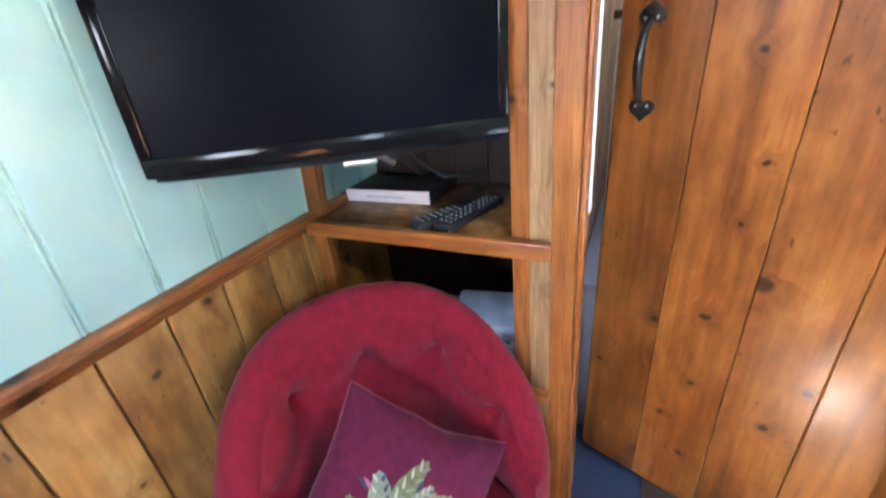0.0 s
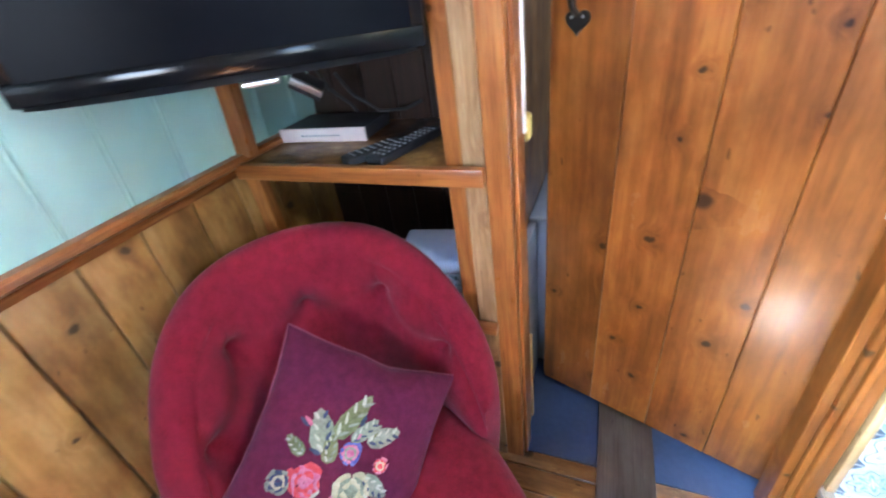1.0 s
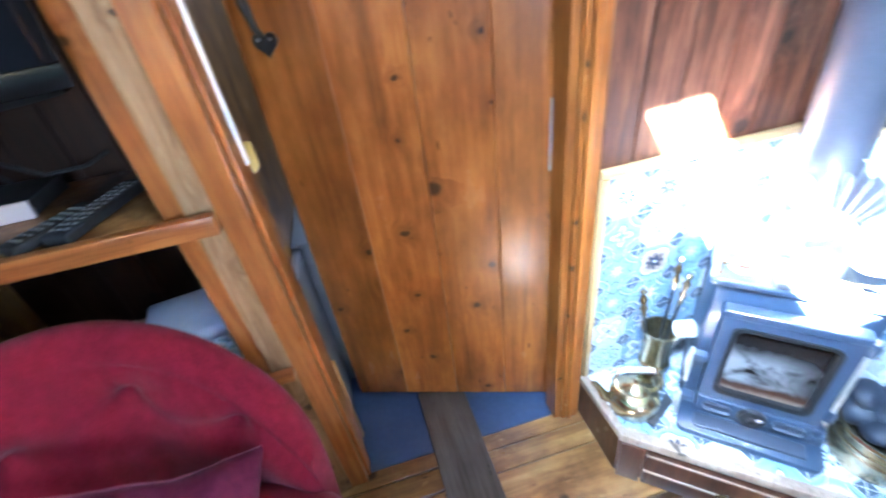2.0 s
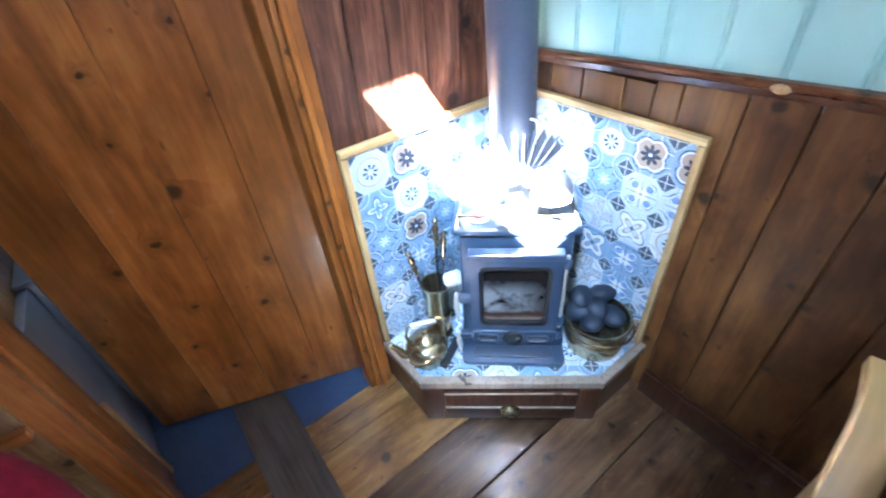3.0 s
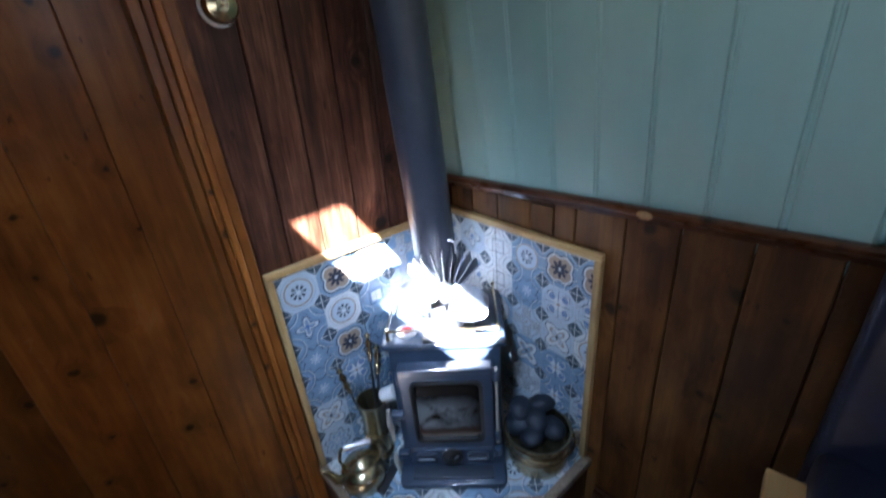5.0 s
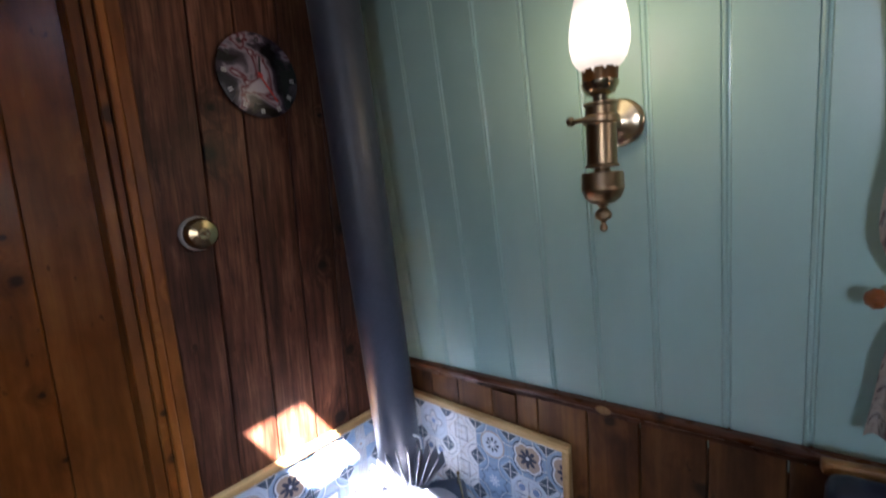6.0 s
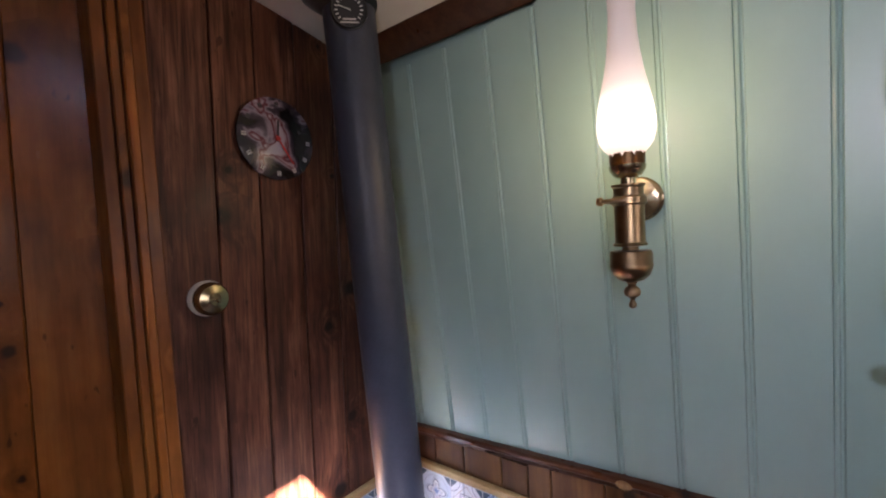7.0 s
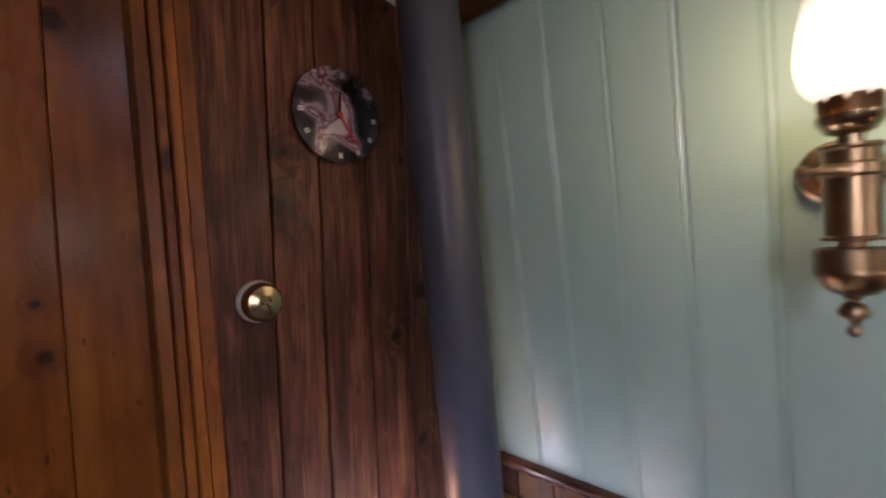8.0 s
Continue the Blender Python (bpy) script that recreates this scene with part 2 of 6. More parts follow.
M_PLUM = plain("plum_canvas", (0.080, 0.008, 0.026), (0.120, 0.014, 0.042), 0.9, 0, 420.0, 0.7, 0, (1, 1, 1), 3.0, 0.05, 0.15)
M_PIPING = plain("faded_pink_piping", (0.20, 0.04, 0.07), (0.30, 0.08, 0.12), 0.9, 0, 300.0, 0.3)
M_LEATHER = plain("navy_leather", (0.011, 0.015, 0.034), (0.019, 0.025, 0.052), 0.36, 0, 220.0, 0.45, 0.05, (1, 1, 1), 5.0, 0.0, 0.35)
M_THREAD = plain("pale_thread", (0.45, 0.43, 0.42), (0.55, 0.53, 0.5), 0.8, 0, 300.0, 0.2)
M_COAL = plain("coal", (0.008, 0.011, 0.018), (0.020, 0.026, 0.040), 0.55, 0, 90.0, 0.8)
M_GLOSS = plain("gloss_black_plastic", (0.004, 0.004, 0.005), (0.006, 0.006, 0.007), 0.13, 0, 30.0, 0.0, 0.0, (1, 1, 1), 5.0, 0.0, 0.16)
M_SCREEN = plain("dark_screen", (0.0020, 0.0025, 0.0045), (0.0035, 0.0042, 0.0070), 0.30, 0, 5.0, 0.0, 0.0, (1, 1, 1), 5.0, 0.0, 0.03)
M_PLASTIC = plain("matt_black_plastic", (0.015, 0.015, 0.017), (0.024, 0.024, 0.027), 0.5, 0, 100.0, 0.1)
M_GREYKEY = plain("grey_rubber_keys", (0.20, 0.21, 0.22), (0.30, 0.31, 0.32), 0.6, 0, 60.0, 0.0)
M_BOX = plain("pinkish_white_plastic", (0.62, 0.50, 0.48), (0.68, 0.56, 0.53), 0.5, 0, 20.0, 0.0)
M_PORCELAIN = plain("white_porcelain", (0.62, 0.61, 0.58), (0.70, 0.69, 0.66), 0.2, 0, 20.0, 0.0, 0.3)
M_FLOWER_RED = plain("red_wool", (0.45, 0.02, 0.03), (0.62, 0.10, 0.10), 0.9, 0, 300.0, 0.4)
M_FLOWER_CREAM = plain("cream_wool", (0.38, 0.33, 0.19), (0.55, 0.49, 0.32), 0.9, 0, 300.0, 0.4)
M_FLOWER_BLUE = plain("blue_wool", (0.05, 0.04, 0.22), (0.16, 0.19, 0.45), 0.9, 0, 300.0, 0.4)
M_FLOWER_PINK = plain("pink_wool", (0.42, 0.09, 0.16), (0.55, 0.22, 0.28), 0.9, 0, 300.0, 0.4)
M_NAVY_WOOL = plain("navy_wool", (0.02, 0.03, 0.06), (0.06, 0.08, 0.14), 0.9, 0, 300.0, 0.4)
M_PALE_WOOL = plain("pale_sage_wool", (0.34, 0.36, 0.24), (0.50, 0.50, 0.38), 0.9, 0, 300.0, 0.4)
M_LEAF = plain("olive_wool", (0.08, 0.10, 0.03), (0.22, 0.24, 0.11), 0.9, 0, 200.0, 0.4)
M_LEAF_GREY = plain("sage_wool", (0.12, 0.15, 0.10), (0.30, 0.33, 0.23), 0.9, 0, 200.0, 0.4)
M_YELLOW = plain("yellow_sponge", (0.62, 0.46, 0.12), (0.72, 0.56, 0.2), 0.9, 0, 120.0, 0.6)
M_RED = plain("red_enamel", (0.45, 0.02, 0.015), (0.55, 0.03, 0.02), 0.3, 0, 30.0, 0.0)
M_LABEL = plain("pale_print", (0.55, 0.54, 0.52), (0.62, 0.61, 0.58), 0.5, 0, 30.0, 0.0)


def picture_cloth(name, stops, scale, rough=0.8, distort=1.2):
    """A printed cloth or page: soft blots of several colours."""
    m, n, l, bsdf = mat(name)
    f = noise_tex(n, l, mapped(n, l, (1, 1, 1)), scale, 3.0, 0.55, distort)
    l.new(ramp(n, l, f, stops), bsdf.inputs["Base Color"])
    bsdf.inputs["Roughness"].default_value = rough
    bumped(n, l, bsdf, f, 0.15)
    return m




def sooted_glass():
    """Stove glass clouded with pale ash, browned along its foot."""
    m, n, l, bsdf = mat("sooted_glass")
    tc, sep = n.new("ShaderNodeTexCoord"), n.new("ShaderNodeSeparateXYZ")
    l.new(tc.outputs["Object"], sep.inputs[0])
    cloud = noise_tex(n, l, tc.outputs["Object"], 14.0, 5.0, 0.6, 0.6)
    up = maths(n, l, "ADD", sep.outputs[2], maths(n, l, "MULTIPLY_ADD", cloud, 0.05, -0.025))
    low = ramp(n, l, maths(n, l, "MULTIPLY", up, 3.0), [(0.48, (0, 0, 0)), (0.53, (1, 1, 1)), (0.72, (1, 1, 1)), (0.86, (0, 0, 0))])
    fade = ramp(n, l, maths(n, l, "MULTIPLY_ADD", sep.outputs[0], 5.0, 0.5), [(0.0, (1, 1, 1)), (0.55, (0.8, 0.8, 0.8)), (0.95, (0.05, 0.05, 0.05))])
    ash = maths(n, l, "MULTIPLY", maths(n, l, "MULTIPLY", low, fade), ramp(n, l, cloud, [(0.40, (0, 0, 0)), (0.56, (1, 1, 1))]))
    foot = ramp(n, l, maths(n, l, "MULTIPLY", up, 3.0), [(0.40, (0.16, 0.12, 0.09)), (0.45, (0.050, 0.022, 0.012)), (0.54, (0.010, 0.008, 0.007))])
    l.new(mixed(n, l, ash, foot, (0.20, 0.205, 0.205)), bsdf.inputs["Base Color"])
    bsdf.inputs["Roughness"].default_value = 0.16
    return m


M_SOOT = sooted_glass()
M_CURTAIN = picture_cloth("floral_curtain", [(0.34, (0.10, 0.07, 0.09)), (0.42, (0.48, 0.42, 0.36)), (0.55, (0.62, 0.57, 0.49)), (0.66, (0.24, 0.22, 0.20)), (0.72, (0.30, 0.07, 0.08))], 26.0)
M_MAGAZINE = picture_cloth("patterned_towel", [(0.36, (0.04, 0.10, 0.12)), (0.45, (0.30, 0.42, 0.50)), (0.52, (0.55, 0.62, 0.72)), (0.6, (0.10, 0.22, 0.16)), (0.68, (0.6, 0.45, 0.45))], 60.0, 0.5)
M_TOWEL = plain("pale_blue_cover", (0.45, 0.54, 0.72), (0.58, 0.66, 0.80), 0.5, 0, 40.0, 0.1)
M_CLOCK = picture_cloth("clock_picture", [(0.40, (0.010, 0.008, 0.010)), (0.50, (0.06, 0.045, 0.06)), (0.56, (0.30, 0.25, 0.30)), (0.60, (0.12, 0.012, 0.018)), (0.66, (0.45, 0.39, 0.44))], 13.0, 0.25, 0.7)


def lit_glass():
    m, n, l, bsdf = mat("lit_frosted_glass")
    bsdf.inputs["Base Color"].default_value = (0.85, 0.80, 0.76, 1)
    bsdf.inputs["Roughness"].default_value = 0.35
    tc, sep = n.new("ShaderNodeTexCoord"), n.new("ShaderNodeSeparateXYZ")
    l.new(tc.outputs["Object"], sep.inputs[0])
    # the bulb sits low in the chimney, so the glass glows most at its belly
    up = maths(n, l, "ABSOLUTE", maths(n, l, "SUBTRACT", sep.outputs[2], 0.297))
    glow = ramp(n, l, up, [(0.012, (1, 1, 1)), (0.050, (0.30, 0.30, 0.30)), (0.10, (0.12, 0.12, 0.12)), (0.17, (0.050, 0.050, 0.050))])
    bsdf.inputs["Emission Color"].default_value = (1.0, 0.86, 0.58, 1)
    l.new(maths(n, l, "MULTIPLY", glow, 0.034), bsdf.inputs["Emission Strength"])
    return m


M_CHIMNEY = lit_glass()


def tile_print():
    """Patchwork print: one motif in each cell of 105 mm, chosen by chance, with dark crossed diamonds at the corners."""
    m, n, l, bsdf = mat("patchwork_tile")
    uv = n.new("ShaderNodeUVMap")
    sc = n.new("ShaderNodeVectorMath")
    sc.operation, sc.inputs[1].default_value = "SCALE", (0, 0, 0)
    sc.inputs["Scale"].default_value = 1 / 0.105
    l.new(uv.outputs[0], sc.inputs[0])
    sep = n.new("ShaderNodeSeparateXYZ")
    l.new(sc.outputs[0], sep.inputs[0])
    u, v = sep.outputs[0], sep.outputs[1]

    def M(op, a, b=0.0, c=0.0):
        return maths(n, l, op, a, b, c)

    fu, fv = M("SUBTRACT", M("FRACT", u), 0.5), M("SUBTRACT", M("FRACT", v), 0.5)
    cell = n.new("ShaderNodeCombineXYZ")
    l.new(M("FLOOR", u), cell.inputs[0])
    l.new(M("FLOOR", v), cell.inputs[1])
    wn1 = n.new("ShaderNodeTexWhiteNoise")
    wn1.noise_dimensions = "2D"
    l.new(cell.outputs[0], wn1.inputs["Vector"])
    rnd = wn1.outputs["Value"]
    sepc = n.new("ShaderNodeSeparateColor")
    l.new(wn1.outputs["Color"], sepc.inputs[0])
    rnd2, rnd3 = sepc.outputs[1], sepc.outputs[2]
    r = M("SQRT", M("ADD", M("MULTIPLY", fu, fu), M("MULTIPLY", fv, fv)))
    th = M("ARCTAN2", fv, fu)
    au, av = M("ABSOLUTE", fu), M("ABSOLUTE", fv)
    cheb, manh = M("MAXIMUM", au, av), M("ADD", au, av)

    def band(x, lo, hi, soft=0.012):
        a = M("SUBTRACT", x, lo)
        a = M("MINIMUM", M("MAXIMUM", M("DIVIDE", a, soft), 0.0), 1.0)
        b = M("MINIMUM", M("MAXIMUM", M("DIVIDE", M("SUBTRACT", hi, x), soft), 0.0), 1.0)
        return M("MULTIPLY", a, b)

    def pick(lo, hi):
        return M("MULTIPLY", M("GREATER_THAN", rnd, lo), M("LESS_THAN", rnd, hi))

    SLATE, SKY, PALE, WHITE, SAND, INK = (0.032, 0.058, 0.105), (0.23, 0.345, 0.485), (0.52, 0.60, 0.66), (0.70, 0.72, 0.72), (0.36, 0.27, 0.19), (0.018, 0.024, 0.045)
    base = mixed(n, l, M("GREATER_THAN", rnd2, 0.5), SKY, PALE)
    base = mixed(n, l, M("GREATER_THAN", rnd2, 0.78), base, WHITE)
    col = base

    def lay(col, mask, tone):
        return mixed(n, l, mask, col, tone)

    # eight-pointed star in outline
    k = pick(0.0, 0.18)
    star = M("MULTIPLY_ADD", M("COSINE", M("MULTIPLY", th, 8.0)), 0.05, r)
    col = lay(col, M("MULTIPLY", k, band(star, 0.335, 0.375)), INK)
    col = lay(col, M("MULTIPLY", k, band(star, 0.295, 0.310)), SLATE)
    inner = M("MULTIPLY_ADD", M("COSINE", M("MULTIPLY", th, 8.0)), 0.09, r)
    col = lay(col, M("MULTIPLY", k, band(inner, 0.08, 0.22)), SKY)
    col = lay(col, M("MULTIPLY", k, band(inner, -1, 0.09)), WHITE)
    # clover of four leaves on the diagonals, each with a dark bud
    k = pick(0.18, 0.34)
    leaf = M("DIVIDE", r, M("MAXIMUM", M("ABSOLUTE", M("SINE", M("MULTIPLY", th, 2.0))), 0.05))
    col = lay(col, M("MULTIPLY", k, band(leaf, -1, 0.44)), SLATE)
    col = lay(col, M("MULTIPLY", k, band(leaf, -1, 0.415)), WHITE)
    bud = M("SQRT", M("ADD", M("POWER", M("SUBTRACT", au, 0.19), 2.0), M("POWER", M("SUBTRACT", av, 0.19), 2.0)))
    col = lay(col, M("MULTIPLY", k, band(bud, -1, 0.095)), (0.10, 0.20, 0.42))
    col = lay(col, M("MULTIPLY", k, band(bud, 0.030, 0.050)), WHITE)
    col = lay(col, M("MULTIPLY", k, band(r, -1, 0.055)), SAND)
    col = lay(col, M("MULTIPLY", k, M("MULTIPLY", band(M("MINIMUM", au, av), -1, 0.014), band(r, 0.10, 0.40))), INK)
    # quatrefoil with petals
    k = pick(0.34, 0.43)
    quat = M("MULTIPLY_ADD", M("ABSOLUTE", M("SINE", M("MULTIPLY", th, 2.0))), -0.10, r)
    col = lay(col, M("MULTIPLY", k, band(quat, -1, 0.30)), SAND)
    col = lay(col, M("MULTIPLY", k, band(quat, 0.27, 0.32)), WHITE)
    col = lay(col, M("MULTIPLY", k, band(quat, 0.32, 0.362)), INK)
    petal = M("MULTIPLY_ADD", M("ABSOLUTE", M("COSINE", M("MULTIPLY", th, 4.0))), -0.14, r)
    col = lay(col, M("MULTIPLY", k, band(petal, -1, 0.115)), INK)
    col = lay(col, M("MULTIPLY", k, band(r, -1, 0.045)), WHITE)
    # four lobes
    k = pick(0.43, 0.51)
    lobe = M("MULTIPLY_ADD", M("COSINE", M("MULTIPLY", th, 4.0)), 0.11, r)
    col = lay(col, M("MULTIPLY", k, band(lobe, 0.20, 0.36)), WHITE)
    col = lay(col, M("MULTIPLY", k, band(lobe, 0.345, 0.385)), INK)
    col = lay(col, M("MULTIPLY", k, band(lobe, 0.12, 0.2)), SAND)
    col = lay(col, M("MULTIPLY", k, band(manh, -1, 0.07)), INK)
    # rings
    k = pick(0.51, 0.63)
    col = lay(col, M("MULTIPLY", k, band(r, -1, 0.36)), PALE)
    col = lay(col, M("MULTIPLY", k, band(r, 0.32, 0.37)), SAND)
    spoke = M("MULTIPLY", M("GREATER_THAN", M("COSINE", M("MULTIPLY", th, 8.0)), 0.0), band(r, 0.07, 0.2))
    col = lay(col, M("MULTIPLY", k, spoke), INK)
    col = lay(col, M("MULTIPLY", k, band(r, -1, 0.05)), WHITE)
    # squares within squares
    k = pick(0.63, 0.75)
    col = lay(col, M("MULTIPLY", k, band(manh, 0.43, 0.46)), SAND)
    col = lay(col, M("MULTIPLY", k, band(cheb, 0.19, 0.22)), INK)
    col = lay(col, M("MULTIPLY", k, band(cheb, 0.155, 0.175)), SLATE)
    col = lay(col, M("MULTIPLY", k, band(cheb, -1, 0.15)), WHITE)
    col = lay(col, M("MULTIPLY", k, M("MULTIPLY", band(M("MINIMUM", au, av), -1, 0.012), band(cheb, -1, 0.15))), SAND)
    # striped cross with a lozenge at its heart
    k = pick(0.75, 0.88)
    cross = M("MINIMUM", au, av)
    for lo, hi, tone in ((0.0, 0.155, WHITE), (0.125, 0.145, SLATE), (0.075, 0.097, INK), (0.022, 0.045, SLATE)):
        col = lay(col, M("MULTIPLY", k, M("MULTIPLY", band(cross, lo - 0.01, hi), M("LESS_THAN", cheb, 0.47))), tone)
    col = lay(col, M("MULTIPLY", k, band(manh, -1, 0.15)), PALE)
    col = lay(col, M("MULTIPLY", k, band(manh, -1, 0.06)), SAND)
    # snowflake of fine lines
    k = pick(0.88, 1.1)
    flake = M("MULTIPLY_ADD", M("COSINE", M("MULTIPLY", th, 4.0)), -0.09, r)
    col = lay(col, M("MULTIPLY", k, band(flake, 0.27, 0.295)), SLATE)
    col = lay(col, M("MULTIPLY", k, band(flake, 0.2, 0.24)), INK)
    col = lay(col, M("MULTIPLY", k, band(flake, 0.13, 0.2)), WHITE)
    col = lay(col, M("MULTIPLY", k, band(flake, 0.08, 0.11)), SAND)
    col = lay(col, M("MULTIPLY", k, band(M("MULTIPLY_ADD", M("COSINE", M("MULTIPLY", th, 8.0)), 0.03, r), -1, 0.075)), (0.10, 0.20, 0.42))
    # corner diamonds, crossed in white
    dia = M("GREATER_THAN", manh, 0.755)
    col = lay(col, dia, (0.045, 0.075, 0.105))
    cu, cv = M("SUBTRACT", 0.5, au), M("SUBTRACT", 0.5, av)
    xx = M("LESS_THAN", M("MINIMUM", cu, cv), 0.011)
    col = lay(col, M("MULTIPLY", dia, xx), WHITE)
    col = lay(col, band(manh, 0.728, 0.755), WHITE)
    col = lay(col, M("MULTIPLY", band(r, 0.415, 0.435), 0.7), SLATE)
    rc = M("SQRT", M("ADD", M("MULTIPLY", cu, cu), M("MULTIPLY", cv, cv)))
    arcs = M("MULTIPLY", M("GREATER_THAN", rnd3, 0.45), M("LESS_THAN", manh, 0.728))
    col = lay(col, M("MULTIPLY", arcs, band(rc, 0.30, 0.325)), SLATE)
    col = lay(col, M("MULTIPLY", arcs, band(rc, 0.335, 0.365)), WHITE)
    # a faint seam between the printed cells
    col = lay(col, M("MULTIPLY", M("GREATER_THAN", cheb, 0.494), 0.5), SAND)
    mott = noise_tex(n, l, uv.outputs[0], 70.0, 4.0)
    col = mixed(n, l, 0.25, col, ramp(n, l, mott, [(0.3, (0.72, 0.72, 0.72)), (0.65, (1, 1, 1))]), "MULTIPLY")
    l.new(col, bsdf.inputs["Base Color"])
    bsdf.inputs["Roughness"].default_value = 0.32
    bumped(n, l, bsdf, mott, 0.1)
    return m


M_TILE = tile_print()
M_GROUT = plain("pale_grout", (0.62, 0.62, 0.60), (0.72, 0.72, 0.70), 0.8, 0, 90.0, 0.3)

# ---- mesh helpers ----


def empty(name, m, label="", category="", group="", kind=""):
    ob = new(name)
    ob.empty_display_size = 0.05
    ob.matrix_world = m
    return tagged(ob, label, category, group, kind)


def mesh_of(bm, material, smooth=True):
    me = bpy.data.meshes.new("mesh")
    bmesh.ops.recalc_face_normals(bm, faces=bm.faces[:])
    bm.to_mesh(me)
    bm.free()
    me.materials.append(material)
    if smooth:
        me.shade_smooth()
        me.set_sharp_from_angle(angle=radians(38))
    return me


def part(name, bm, material, parent=None, label="", m=None, smooth=True):
    """Links a bmesh, or a mesh, as one object under a thing or a part."""
    me = bm if isinstance(bm, bpy.types.Mesh) else mesh_of(bm, material, smooth)
    ob = new(name, me)
    ob.parent = parent
    if m is not None:
        ob.matrix_local = m
    if label:
        ob["label"] = label
    return ob


def box(bm, lo, hi, bevel=0.0, seg=2):
    c = [(a + b) / 2 for a, b in zip(lo, hi)]
    d = [abs(b - a) for a, b in zip(lo, hi)]
    r = bmesh.ops.create_cube(bm, size=1.0, matrix=Matrix.LocRotScale(c, None, d))
    if bevel:
        edges = list({e for v in r["verts"] for e in v.link_edges})
        bmesh.ops.bevel(bm, geom=edges, offset=bevel, segments=seg, affect="EDGES", profile=0.5)
    return bm


def boxed(lo, hi, bevel=0.0, seg=2):
    return box(bmesh.new(), lo, hi, bevel, seg)


def prism(points, z0, z1, bevel=0.0, seg=2):
    """A flat outline in x, y raised from z0 to z1."""
    bm = bmesh.new()
    lo = [bm.verts.new((x, y, z0)) for x, y in points]
    hi = [bm.verts.new((x, y, z1)) for x, y in points]
    bm.faces.new(lo[::-1])
    bm.faces.new(hi)
    for i in range(len(points)):
        j = (i + 1) % len(points)
        bm.faces.new((lo[i], lo[j], hi[j], hi[i]))
    bmesh.ops.recalc_face_normals(bm, faces=bm.faces[:])
    if bevel:
        bmesh.ops.bevel(bm, geom=bm.edges[:], offset=bevel, segments=seg, affect="EDGES", profile=0.5)
    return bm


def lathe(profile, n=28, bm=None, m=None, closed=False):
    """A turned shape round z from (radius, height) pairs."""
    bm = bm or bmesh.new()
    rings = []
    for r, z in profile:
        ring = []
        for i in range(n):
            a = 2 * math.pi * i / n
            co = Vector((max(r, 1e-5) * math.cos(a), max(r, 1e-5) * math.sin(a), z))
            ring.append(bm.verts.new(m @ co if m else co))
        rings.append(ring)
    pairs = list(zip(rings, rings[1:])) + ([(rings[-1], rings[0])] if closed else [])
    for a, b in pairs:
        for i in range(n):
            j = (i + 1) % n
            bm.faces.new((a[i], a[j], b[j], b[i]))
    if not closed:
        for ring in (rings[0], rings[-1]):
            bm.faces.new(ring)
    return bm


def tube(path, radius, n=10, bm=None):
    """A round bar along a path; radius may be a number or one for each point."""
    bm = bm or bmesh.new()
    pts = [Vector(p) for p in path]
    radii = radius if isinstance(radius, (list, tuple)) else [radius] * len(pts)
    rings, up = [], None
    for i, p in enumerate(pts):
        d = (pts[min(i + 1, len(pts) - 1)] - pts[max(i - 1, 0)]).normalized()
        if up is None:
            up = d.orthogonal().normalized()
        up = (up - d * up.dot(d)).normalized()
        side = d.cross(up)
        rings.append([bm.verts.new(p + (up * math.cos(2 * math.pi * k / n) + side * math.sin(2 * math.pi * k / n)) * radii[i]) for k in range(n)])
    for a, b in zip(rings, rings[1:]):
        for k in range(n):
            j = (k + 1) % n
            bm.faces.new((a[k], a[j], b[j], b[k]))
    bm.faces.new(rings[0][::-1])
    bm.faces.new(rings[-1])
    return bm


def ribbon(path, width, thick, side=(0, 1, 0), bm=None):
    """A flat strip bent along a path; side is the direction of its width."""
    bm = bm or bmesh.new()
    pts, s = [Vector(p) for p in path], Vector(side).normalized()
    rings = []
    for i, p in enumerate(pts):
        d = (pts[min(i + 1, len(pts) - 1)] - pts[max(i - 1, 0)]).normalized()
        nrm = s.cross(d).normalized()
        a, b, e = s * width / 2, nrm * thick / 2, 0.2
        q = [(-1, -1 + e), (-1 + e * thick / width, -1), (1 - e * thick / width, -1), (1, -1 + e), (1, 1 - e), (1 - e * thick / width, 1), (-1 + e * thick / width, 1), (-1, 1 - e)]
        rings.append([bm.verts.new(p + a * x + b * y) for x, y in q])
    for r0, r1 in zip(rings, rings[1:]):
        for k in range(8):
            bm.faces.new((r0[k], r0[(k + 1) % 8], r1[(k + 1) % 8], r1[k]))
    bm.faces.new(rings[0][::-1])
    bm.faces.new(rings[-1])
    return bm


def grid(nu, nv, f, wrap=False):
    """A sheet of nu x nv cells through f(u, v) with u, v in 0..1."""
    bm = bmesh.new()
    vs = [[bm.verts.new(f(i / nu, j / nv)) for j in range(nv + 1)] for i in range(nu + (0 if wrap else 1))]
    for i in range(nu):
        a, b = vs[i], vs[(i + 1) % len(vs)]
        for j in range(nv):
            bm.faces.new((a[j], b[j], b[j + 1], a[j + 1]))
    return bm


PLANKS = {}


